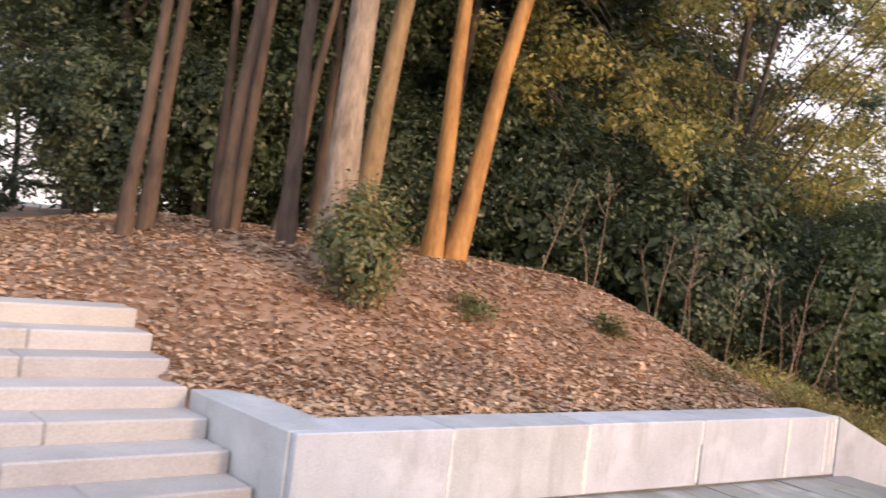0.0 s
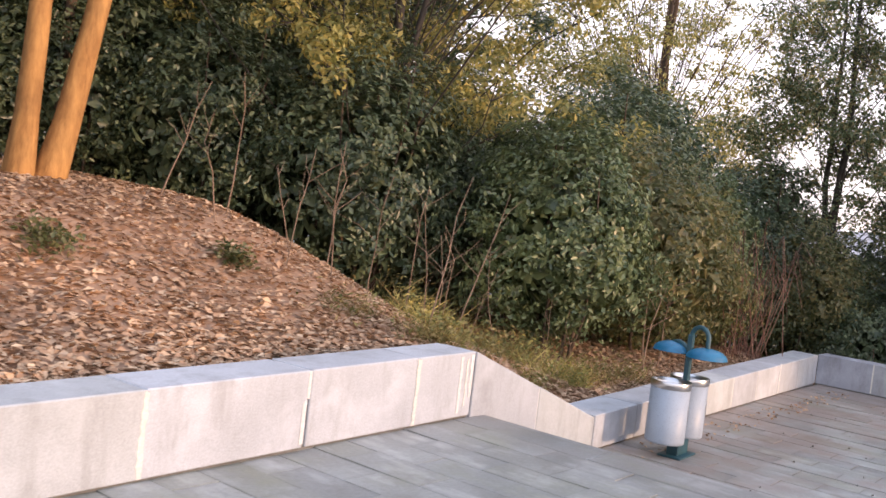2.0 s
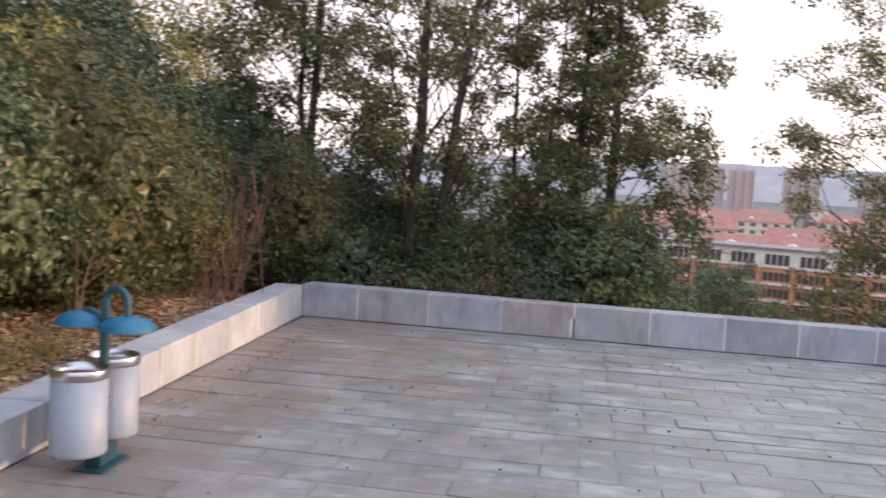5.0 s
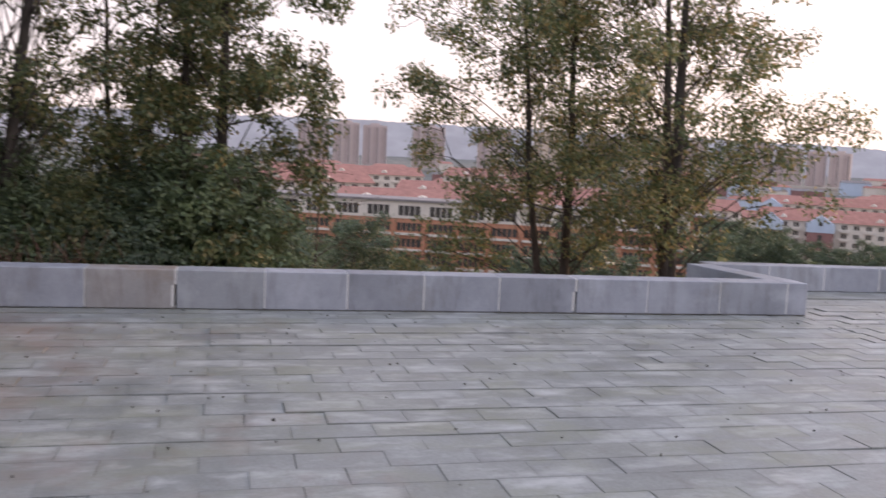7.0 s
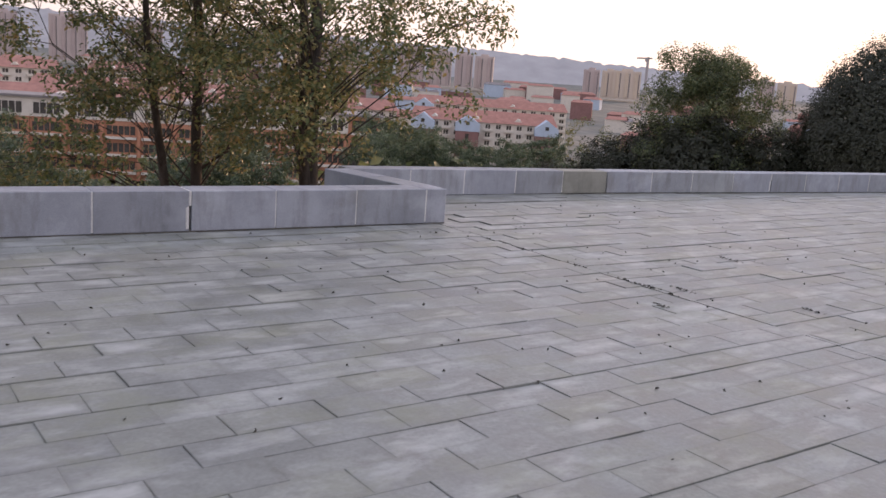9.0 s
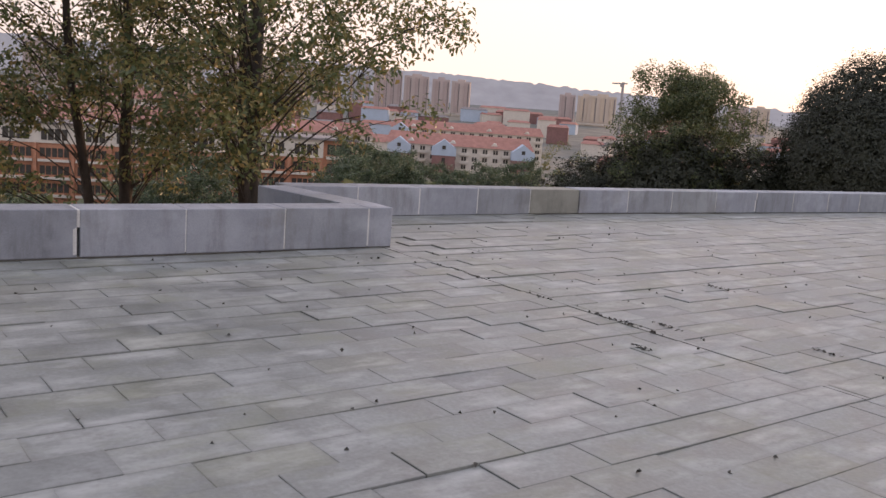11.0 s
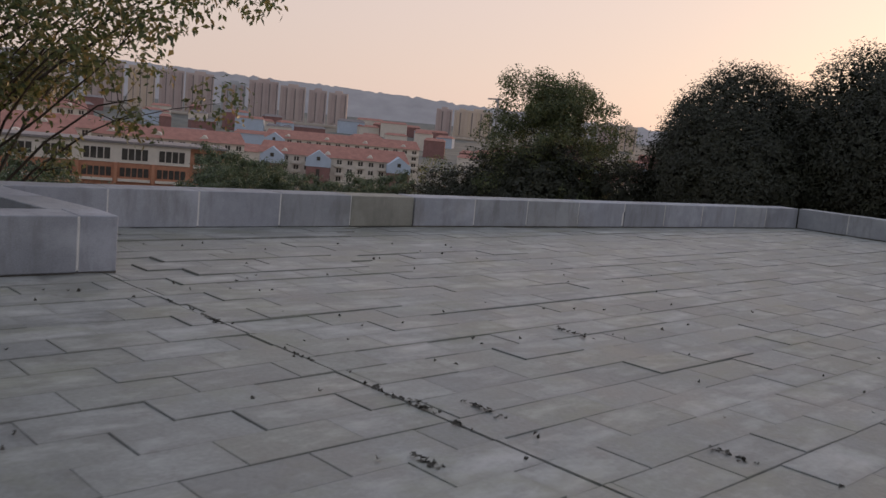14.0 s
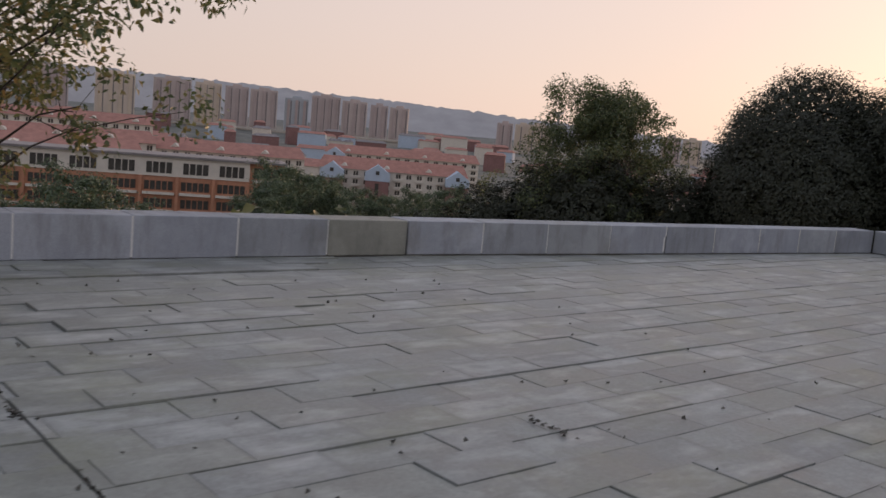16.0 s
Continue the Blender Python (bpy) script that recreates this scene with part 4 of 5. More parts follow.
# those at x below 20 are unseen, added to keep sun off the paving
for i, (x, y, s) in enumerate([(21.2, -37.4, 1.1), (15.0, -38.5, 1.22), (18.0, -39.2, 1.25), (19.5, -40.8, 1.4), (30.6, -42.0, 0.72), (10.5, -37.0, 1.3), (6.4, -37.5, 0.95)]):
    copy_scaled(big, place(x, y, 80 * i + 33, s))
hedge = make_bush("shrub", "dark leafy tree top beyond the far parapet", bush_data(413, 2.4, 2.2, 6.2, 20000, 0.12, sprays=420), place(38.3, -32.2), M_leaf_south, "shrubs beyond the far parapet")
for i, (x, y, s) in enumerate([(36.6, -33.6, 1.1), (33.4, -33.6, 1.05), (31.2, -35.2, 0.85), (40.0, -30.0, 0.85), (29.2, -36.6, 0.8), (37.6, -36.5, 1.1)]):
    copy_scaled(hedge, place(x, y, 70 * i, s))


# ---- fallen leaves on the mound ----
r = rng(7)
n = 66000
lx = r.uniform(-1.0, 16.5, n)
ly = wall_y(lx) + np.where(lx > 9.0, 0.28, 0.34) + 7.5 * r.random(n) ** 1.7
keep = ~((lx < np.where(ly < 5.62, 2.3, 1.99) - 0.14 * (ly - 4.4)) & (ly < 6.72))
keep &= (r.random(n) < np.where((lx > 9.2) & (ly > 7.2), 0.2, 1.0))
lx, ly = lx[keep], ly[keep]
lz = height(lx, ly) + 0.012 + 0.02 * r.random(len(lx))
v, t = leaf_arrays(np.stack([lx, ly, lz], 1), np.tile(np.array([[0.0, -0.15, 2.4]]), (len(lx), 1)), 0.076, 0.046, r, 0.0, 0.2)
litter = put("fallen_leaves", fast_mesh("fallen_leaves", v, tris=t), M_litter)
tagged(litter, "thick brown fallen leaves covering the mound", "leaf litter", kind="stuff")

# ---- weeds, dry stems and dead wood behind the parapet ----
def blade_arrays(x, y, z, tall, width, lean, r):
    """Thin upright blades of two triangles."""
    n = len(x)
    a = r.random(n) * 6.283
    side = np.stack([np.cos(a), np.sin(a), np.zeros(n)], 1) * (width * (0.6 + 0.8 * r.random(n)))[:, None]
    off = r.normal(size=(n, 3)) * lean
    off[:, 2] = 0
    h = (tall * (0.4 + 0.8 * r.random(n)))[:, None]
    base = np.stack([x, y, z], 1)
    mid = (base + np.array([0, 0, 0.5]) * h + off * h * 0.46) + side
    tip = base + np.array([0, 0, 1.0]) * h + off * h
    v = np.stack([base - side, base + side, tip, mid], 1).reshape(-1, 3)
    b = np.arange(n, dtype=np.int32)[:, None] * 4
    t = np.concatenate([b + np.array([[0, 1, 3]], dtype=np.int32), b + np.array([[3, 1, 2]], dtype=np.int32)], 1).reshape(-1, 3)
    return v, t


r = rng(8)
tufts = [(7.6, 5.45, 0.26, 0.45), (8.0, 5.6, 0.3, 0.4), (8.6, 5.7, 0.3, 0.45), (9.4, 5.9, 0.35, 0.5), (10.1, 5.5, 0.3, 0.42), (9.9, 6.3, 0.4, 0.6), (10.6, 5.6, 0.3, 0.45), (8.9, 6.5, 0.4, 0.55), (7.3, 6.1, 0.3, 0.35), (9.2, 5.3, 0.25, 0.3), (9.7, 5.6, 0.4, 0.6), (10.4, 6.2, 0.45, 0.7), (11.0, 5.6, 0.4, 0.55), (8.3, 6.1, 0.4, 0.5), (11.7, 5.5, 0.35, 0.5), (9.3, 6.9, 0.5, 0.8), (10.0, 5.2, 0.25, 0.35), (7.75, 5.35, 0.25, 0.4)]
for i, (x, y, w, h) in enumerate(tufts):
    n = 150
    px, py = x + r.normal(size=n) * w * 0.55, y + r.normal(size=n) * w * 0.45
    py = np.maximum(py, wall_y(px) + 0.5)
    v, t = blade_arrays(px, py, height(px, py) - 0.01, h * 0.5, 0.0025, 0.5, r)
    lv, lt = leaf_arrays(np.stack([px, py, height(px, py) + h * 0.6 * r.random(n)], 1), np.tile(np.array([[0.0, 0, 1.0]]), (n, 1)), 0.06, 0.024, r)
    vv, tt = join_arrays([(v, t), (lv, lt)])
    ob = put("weed_tuft", fast_mesh("weed_tuft", vv, tris=tt), (M_dry, M_leaf_yellow, M_dry)[i % 3])
    tagged(ob, "tuft of dry yellow-green weeds behind the parapet", "weeds", "weeds behind the parapet", "stuff")
for i, (x, y, w) in enumerate([(4.95, 7.0, 0.2), (6.6, 6.9, 0.14)]):
    n = 260
    px, py = x + r.normal(size=n) * w * 0.6, y + r.normal(size=n) * w * 0.5
    v, t = leaf_arrays(np.stack([px, py, height(px, py) + 0.02 + 0.16 * r.random(n)], 1), np.tile(np.array([[0.0, 0, 1.0]]), (n, 1)), 0.065, 0.032, r)
    ob = put("ground_plant", fast_mesh("ground_plant", v, tris=t), M_leaf_olive)
    tagged(ob, "small green plant among the fallen leaves", "plant", "plants on the mound", "stuff")


def stem(points, r0, r1, name, label):
    v, q = tube_arrays(points, np.linspace(r0, r1, len(points)), 6)
    ob = put(name, fast_mesh(name, v, quads=q, smooth=True), M_twig)
    return tagged(ob, label, "twig", "dead stems at the foot of the mound")


def dry_sapling(x, y, tall, lx, ly, rad, seed):
    r = rng(seed)
    z = ground_at(x, y) - 0.05
    pts = [np.array([x + lx * f + 0.04 * r.normal() * f, y + ly * f + 0.04 * r.normal() * f, z + tall * f]) for f in (0, 0.25, 0.5, 0.75, 1.0)]
    items = [tube_arrays(pts, np.linspace(rad * 0.65, rad * 0.25, 5), 6)]
    for k in range(4):
        f = r.uniform(0.35, 0.9)
        p = np.array([np.interp(f, (0, 0.25, 0.5, 0.75, 1.0), [q[c] for q in pts]) for c in range(3)])
        d = np.array([r.normal() * 0.5, r.normal() * 0.5, 0.6]) * tall * 0.3
        items.append(tube_arrays([p, p + d * 0.5 + 0.02 * r.normal(size=3), p + d], np.linspace(rad * 0.3, rad * 0.12, 3), 4))
    v, q = join_arrays(items)
    ob = put("dry_sapling", fast_mesh("dry_sapling", v, quads=q, smooth=True), M_twig)
    tagged(ob, "dry leafless stem at the foot of the mound", "sapling", "dead stems at the foot of the mound")


for i, (x, y, tall, lx, ly, rad) in enumerate([(7.95, 5.75, 1.55, 0.55, 0.1, 0.014), (8.0, 5.8, 1.2, -0.1, 0.1, 0.010), (7.6, 6.2, 1.3, 0.05, 0.0, 0.010), (8.4, 6.0, 1.0, 0.15, 0.1, 0.009), (8.8, 6.2, 1.1, -0.1, 0.0, 0.010),
                                               (7.2, 6.9, 1.2, 0.25, 0.1, 0.012), (6.9, 7.6, 1.1, -0.15, 0.1, 0.012), (7.8, 6.9, 1.4, 0.05, 0.1, 0.012), (6.7, 8.3, 1.3, 0.5, 0.0, 0.015), (7.3, 8.0, 1.5, 0.1, 0.0, 0.014),
                                               (9.3, 6.3, 0.9, 0.3, -0.1, 0.008), (9.6, 6.1, 1.2, -0.2, 0.1, 0.009), (8.2, 5.65, 1.5, 0.7, 0.0, 0.012), (10.4, 6.0, 0.9, 0.1, 0.0, 0.008), (8.6, 6.6, 1.4, 0.3, 0.1, 0.011), (10.9, 5.9, 0.8, -0.2, 0.0, 0.007), (12.4, 5.7, 1.3, 0.2, 0.0, 0.02), (12.6, 5.8, 1.5, -0.1, 0.1, 0.022), (12.9, 5.75, 1.2, 0.25, 0.0, 0.018), (8.1, 7.3, 1.3, 0.2, 0.1, 0.014), (7.5, 7.2, 0.9, -0.3, 0.0, 0.010)]):
    dry_sapling(x, y, tall, lx, ly, rad, 600 + i)


def thicket(x, y, w, tall, seed, label):
    """A tangle of thin reddish twigs."""
    r = rng(seed)
    items = []
    z = ground_at(x, y)
    for k in range(45):
        a = r.random() * 6.283
        p = np.array([x + 0.25 * w * r.normal(), y + 0.25 * w * r.normal(), z])
        d = np.array([math.cos(a) * w * 0.55, math.sin(a) * w * 0.55, tall * r.uniform(0.5, 1.0)])
        droop = np.array([math.cos(a) * w * 0.25, math.sin(a) * w * 0.25, -tall * r.uniform(0.05, 0.35)])
        items.append(tube_arrays([p, p + d * 0.6 + 0.05 * r.normal(size=3), p + d, p + d + droop * 0.6, p + d + droop], [0.007, 0.006, 0.005, 0.004, 0.003], 4))
    v, q = join_arrays(items)
    ob = put("dead_thicket", fast_mesh("dead_thicket", v, quads=q), M_twig_red)
    tagged(ob, label, "dead shrub", "dead thickets behind the parapet", "stuff")


thicket(15.9, 5.75, 0.95, 2.3, 701, "tangle of drooping reddish dead twigs among the shrubs")
thicket(18.5, 3.8, 0.9, 1.5, 702, "low reddish dead thicket behind the parapet corner")
thicket(18.6, 2.6, 1.0, 1.7, 703, "low reddish dead thicket behind the parapet")

# ---- dirt, crumbs and dry leaves on the paving ----
r = rng(9)
n = 330
cx, cy = r.uniform(8.9, 18.3, n), r.uniform(-12.5, 4.3, n)
k = 30
cx[:k], cy[:k] = r.choice([12.95, 13.25, 13.45, 14.2, 15.6], k) + r.normal(size=k) * 0.12, -7.68 + r.normal(size=k) * 0.010
cz = np.full(n, LOW + 0.006)
v, t = leaf_arrays(np.stack([cx, cy, cz], 1), np.tile(np.array([[0.0, 0, 0.8]]), (n, 1)), 0.03, 0.025, r, 0.0, 0.5)
crumbs = put("paving_debris", fast_mesh("paving_debris", v, tris=t), M_debris)
tagged(crumbs, "crumbs of earth and dry leaf bits on the paving", "debris", kind="stuff")
n = 170
cx, cy = r.uniform(9.4, 17.0, n), 4.15 + 0.35 * r.random(n) + 0.03 * np.arange(n) / n
v, t = leaf_arrays(np.stack([cx, cy, np.full(n, LOW + 0.012)], 1), np.tile(np.array([[0.0, 0, 1.2]]), (n, 1)), 0.048, 0.032, r, 0.0, 0.3)
fl = put("paving_leaves", fast_mesh("paving_leaves", v, tris=t), M_litter)
tagged(fl, "a few dry brown leaves along the wall foot", "leaf litter", kind="stuff")

r = rng(10)
for i, (x, y, w) in enumerate([(13.22, -7.70, 0.10), (13.0, -7.95, 0.09), (12.6, -7.2, 0.05), (15.2, -7.66, 0.06), (11.9, -8.55, 0.07), (13.9, -9.9, 0.08)]):
    n = 22
    px, py = x + r.normal(size=n) * w, y + r.normal(size=n) * w * 0.22
    v, t = leaf_arrays(np.stack([px, py, LOW + 0.003 + 0.012 * r.random(n)], 1), np.tile(np.array([[0.0, 0, 1.6]]), (n, 1)), 0.035, 0.02, r)
    ob = put("joint_weed", fast_mesh("joint_weed", v, tris=t), M_debris)
    tagged(ob, "withered weeds and dirt in a paving joint", "weeds", "weeds in the paving joints", "stuff")


# ---- the town in the valley ----
# brick and roof-tile reds are dulled, with distance haze put into them
M_brick = plain("orange_brick", (0.46, 0.22, 0.135), 0.85, 0, 0.15, 0.8, 0)
M_cream = plain("cream_render", (0.62, 0.57, 0.50), 0.8, 0, 0.08, 0.6, 0)
M_roof_red = plain("red_roof_tiles", (0.35, 0.17, 0.135), 0.8, 0, 0.2, 0.5, 0)
M_roof_grey = plain("grey_flat_roof", (0.22, 0.20, 0.20), 0.85, 0, 0.2, 0.4, 0)
M_pane = plain("dark_window_pane", (0.06, 0.055, 0.05), 0.25, 0, 0.3, 0.7, 0)
M_gable = plain("pale_blue_render", (0.42, 0.50, 0.60), 0.8, 0, 0.06, 0.5, 0)
M_plum = plain("plum_brick", (0.24, 0.13, 0.12), 0.85, 0, 0.15, 0.5, 0)
# tower colours are paled so that they carry the evening haze
M_tower = [plain("hazed_tower_render", c, 0.85, 0, 0.06, 0.05, 0) for c in ((0.50, 0.42, 0.39), (0.58, 0.49, 0.41), (0.48, 0.40, 0.38), (0.40, 0.42, 0.44))]
M_stripe = plain("tower_balcony_strip", (0.42, 0.34, 0.32), 0.8, 0, 0.1, 0.05, 0)
M_stripe_pale = plain("tower_pale_strip", (0.56, 0.46, 0.36), 0.8, 0, 0.1, 0.05, 0)
# the ridge's grey is distance haze put into the colour of the woods
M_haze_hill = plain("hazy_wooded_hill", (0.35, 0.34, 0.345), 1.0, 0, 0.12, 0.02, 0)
M_pole = plain("crane_paint", (0.35, 0.33, 0.33), 0.7)


def facade_pose(a, b, z):
    """Local x runs from a to b, and local y away from the terrace."""
    return Matrix.Translation((a[0], a[1], z)) @ Matrix.Rotation(math.atan2(b[1] - a[1], b[0] - a[0]), 4, "Z")


def boxes(items):
    bm = bmesh.new()
    for i in items:
        box(bm, *i)
    return bm


def window_mesh(w, h, panes):
    """A row of dark panes between pale mullions, standing in its opening."""
    bm = bmesh.new()
    step = w / panes
    for k in range(panes):
        box(bm, k * step + 0.12, (k + 1) * step - 0.12, -0.06, 0.05, 0.1, h - 0.1)
    me = bpy.data.meshes.new("window")
    bm.to_mesh(me)
    bm.free()
    me.materials.append(M_pane)
    return me


# school: long brick block with a cream top storey
sa, sb = (246.0, -5.0), (200.6, -107.6)
length = math.hypot(sb[0] - sa[0], sb[1] - sa[1])
school = thing("school_building", "long orange brick building with cream top storey, many windows", "building", m=facade_pose(sa, sb, -27.7))
part("wall", boxes([(0, length, 0, 14, 0, 13.6)]), M_brick, school, "orange brick wall")
part("wall", boxes([(0, length, -0.25, 14, 13.6, 17.9)]), M_cream, school, "cream rendered top storey")
part("roof", boxes([(-0.4, length + 8.4, -0.9, 14.4, 17.9, 18.4)]), M_roof_grey, school, "grey flat roof with a dark rim")
part("wall", boxes([(length, length + 8, 0.6, 14, 0, 17.9)]), M_brick, school, "brick end bay")
bay = length / 14
wm = window_mesh(bay * 0.72, 2.7, 4)
wm2 = window_mesh(bay * 0.80, 2.2, 5)
ledge_me = mesh_of("ledge", *(lambda bm: ([v.co[:] for v in bm.verts], [[v.index for v in f.verts] for f in bm.faces]))((lambda b: (b.verts.index_update(), b)[1])(boxes([(0, bay * 0.86, -0.9, 0.02, 0, 0.55)]))))
ledge_me.materials.append(M_cream)
for k in range(14):
    put("window", wm, None, school, m=Matrix.Translation((k * bay + bay * 0.14, -0.27, 14.2)))
    part("pier", boxes([(k * bay - 0.35, k * bay + 0.35, -1.0, 0.0, 0, 13.6)]), M_brick, school)
    for z in (10.4, 6.4, 2.4):
        put("window", wm2, None, school, m=Matrix.Translation((k * bay + bay * 0.1, -0.05, z)))
        put("balcony", ledge_me, None, school, m=Matrix.Translation((k * bay + bay * 0.07, 0, z - 0.95)))
for z in (14.4, 9.8, 5.6):
    put("window", window_mesh(6.2, 2.6, 3), None, school, m=Matrix.Translation((length + 0.9, 0.55, z)))
    part("balcony", boxes([(length + 0.8, length + 7.2, -0.2, 0.6, z - 1.0, z - 0.3)]), M_cream, school)


def gabled_block(name, label, a, b, z0, storeys, depth, wall_mat, bays, gables=(), roof_h=3.6, pitch_front=True):
    """A housing block with a red gabled roof, window rows and balconies; gables are bays that stand forward."""
    ln = math.hypot(b[0] - a[0], b[1] - a[1])
    root = thing(name, label, "building", "housing blocks in the valley", m=facade_pose(a, b, z0))
    eave = storeys * 3.0
    part("wall", boxes([(0, ln, 0, depth, 0, eave)]), wall_mat, root)
    bm = bmesh.new()
    vs = [bm.verts.new(v) for v in ((-0.6, -0.8, eave), (ln + 0.6, -0.8, eave), (ln + 0.6, depth + 0.8, eave), (-0.6, depth + 0.8, eave), (1.2, depth / 2, eave + roof_h), (ln - 1.2, depth / 2, eave + roof_h))]
    for f in ((0, 1, 5, 4), (1, 2, 5), (2, 3, 4, 5), (3, 0, 4), (3, 2, 1, 0)):
        bm.faces.new([vs[i] for i in f])
    roof = part("roof", bm, M_roof_red, root, "red tiled roof")
    bw = ln / bays
    me = window_mesh(bw * 0.5, 1.7, 2)
    bal = bpy.data.meshes.new("balcony")
    bb = boxes([(0, bw * 0.8, -1.2, 0.0, -0.1, 0.8)])
    bb.to_mesh(bal)
    bb.free()
    bal.materials.append(M_cream)
    for k in range(bays):
        for s in range(max(storeys - 4, 0), storeys):
            put("window", me, None, root, m=Matrix.Translation((k * bw + bw * 0.25, -0.05, s * 3.0 + 0.8)))
        if k % 2:
            for s in range(max(storeys - 4, 1), storeys):
                put("balcony", bal, None, root, m=Matrix.Translation((k * bw + bw * 0.1, 0, s * 3.0)))
        if k % 4 == 2:
            dm = bmesh.new()
            dv = [dm.verts.new(v) for v in ((k * bw, 0.6, eave + 0.9), (k * bw + 2.6, 0.6, eave + 0.9), (k * bw + 1.3, 0.6, eave + 2.1), (k * bw, 3.2, eave + 1.8), (k * bw + 2.6, 3.2, eave + 1.8), (k * bw + 1.3, 3.6, eave + 2.1))]
            for f in ((0, 1, 2), (0, 2, 5, 3), (2, 1, 4, 5), (3, 5, 4), (3, 4, 1, 0)):
                dm.faces.new([dv[i] for i in f])
            part("dormer", dm, M_cream, roof, "small pale dormer")
    for g, (x0, w) in enumerate(gables):
        part("wall", boxes([(x0, x0 + w, -5.5, 0.0, 0, eave - 1.0)]), M_plum, root, "plum brick bay")
        gm = bmesh.new()
        gv = [gm.verts.new(v) for v in ((x0 - 0.2, -5.7, eave - 3.4), (x0 + w + 0.2, -5.7, eave - 3.4), (x0 + w + 0.2, -5.7, eave - 0.6), (x0 + w / 2, -5.7, eave + 2.4), (x0 - 0.2, -5.7, eave - 0.6))]
        back = [gm.verts.new((v.co.x, depth / 2, v.co.z)) for v in gv]
        gm.faces.new(gv)
        for i in range(5):
            j = (i + 1) % 5
            gm.faces.new((gv[i], back[i], back[j], gv[j]))
        part("gable", gm, M_gable, root, "pale blue gable")
        put("window", window_mesh(1.5, 1.5, 1), None, root, m=Matrix.Translation((x0 + w / 2 - 0.75, -5.78, eave - 1.2)))
        put("window", window_mesh(1.5, 4.5, 1), None, root, m=Matrix.Translation((x0 + w / 2 - 0.75, -5.58, eave - 8.6)))
    return root


gabled_block("apartment_block", "cream and plum apartment block with red roof and pale blue gables", (290.0, -182.5), (258.5, -226.0), -32.5, 6, 11, M_cream, 14, ((1.0, 8.0), (17.0, 8.5), (46.0, 8.0)), 4.2)
gabled_block("apartment_block", "long apartment block with red roof in the valley", (373, -238), (330, -296), -30, 6, 11, M_cream, 16, ((0, 9.0),), 3.8)
gabled_block("apartment_block", "apartment block with red roof behind the school", (290, -119), (268, -163), -29.5, 6, 11, M_cream, 14)
gabled_block("apartment_block", "long red-roofed block behind the school", (300, -55), (283, -119), -28.0, 6, 12, M_cream, 18)
gabled_block("apartment_block", "long red-roofed block behind the school", (262, -30), (240, -98), -26.5, 5, 14, M_plum, 18)
gabled_block("apartment_block", "red-roofed block higher up in the town", (386, -92), (362, -150), -24, 6, 12, M_cream, 16)
gabled_block("apartment_block", "red-roofed block higher up in the town", (300, 10), (303, -48), -26, 6, 12, M_cream, 14)
gabled_block("apartment_block", "red-roofed block higher up in the town", (392, -20), (390, -84), -25, 6, 12, M_cream, 14)
gabled_block("apartment_block", "red-roofed block in the valley", (250, -262), (215, -300), -31, 5, 11, M_cream, 12)


# towers at the foot of the far hill
def tower(a, b, z0, tall, wall_mat, strips, strip_mat):
    ln = math.hypot(b[0] - a[0], b[1] - a[1])
    root = thing("apartment_tower", "tall pale apartment tower in the evening haze", "building", "far apartment towers", m=facade_pose(a, b, z0))
    part("wall", boxes([(0, ln, 0, 18, 0, tall), (ln * 0.3, ln * 0.7, 3, 12, tall, tall + 2.6)]), wall_mat, root)
    for k in range(strips):
        x = ln * (k + 0.5) / strips
        part("bay", boxes([(x - ln * 0.17 / strips, x + ln * 0.17 / strips, -1.6, 0.0, 2, tall - 2)]), strip_mat, root)
        # dark strip laid on the wall stands in for the shade of a recess
        part("recess_shade", boxes([(x + ln * 0.25 / strips, x + ln * 0.36 / strips, -0.15, 0.0, 2, tall - 3)]), M_roof_grey, root)
    return root


tower_rows = [
    ((1076, -440), (1058, -480), 50, 0, 4), ((1056, -484), (1043, -512), 49, 1, 4), ((1041, -516), (1028, -541), 48, 2, 3), ((1028, -543), (1012, -572), 47, 0, 3),
    ((1008, -580), (993, -605), 40, 3, 3), ((991, -608), (972, -638), 46, 2, 4), ((971, -640), (953, -665), 43, 0, 3), ((951, -669), (938, -687), 41, 2, 2), ((937, -689), (922, -707), 40, 0, 2),
    ((850, -793), (836, -807), 33, 2, 2), ((834, -809), (820, -823), 33, 1, 2), ((822, -816), (798, -840), 34, 1, 3), ((699, -928), (680, -942), 33, 0, 2), ((678, -943), (660, -956), 32, 1, 2),
    ((1153, -89), (1149, -128), 50, 2, 4), ((1148, -132), (1144, -165), 52, 0, 3), ((1144, -169), (1139, -199), 50, 2, 3), ((1132, -230), (1122, -270), 51, 0, 4), ((1112, -310), (1100, -350), 50, 2, 4), ((1094, -378), (1080, -420), 50, 1, 4),
]
for a, b, tall, k, strips in tower_rows:
    tower(a, b, -12.0, tall, M_tower[k], strips, M_stripe_pale if k == 1 else M_stripe)

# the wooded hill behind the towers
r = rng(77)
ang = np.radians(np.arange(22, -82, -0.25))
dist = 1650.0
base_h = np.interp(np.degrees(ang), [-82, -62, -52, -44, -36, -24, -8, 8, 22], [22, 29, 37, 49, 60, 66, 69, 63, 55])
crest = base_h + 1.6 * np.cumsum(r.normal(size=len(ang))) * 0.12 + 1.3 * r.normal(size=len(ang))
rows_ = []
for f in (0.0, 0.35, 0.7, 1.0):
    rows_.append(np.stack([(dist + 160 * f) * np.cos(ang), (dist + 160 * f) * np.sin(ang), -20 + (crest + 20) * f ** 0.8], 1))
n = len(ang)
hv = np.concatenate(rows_)
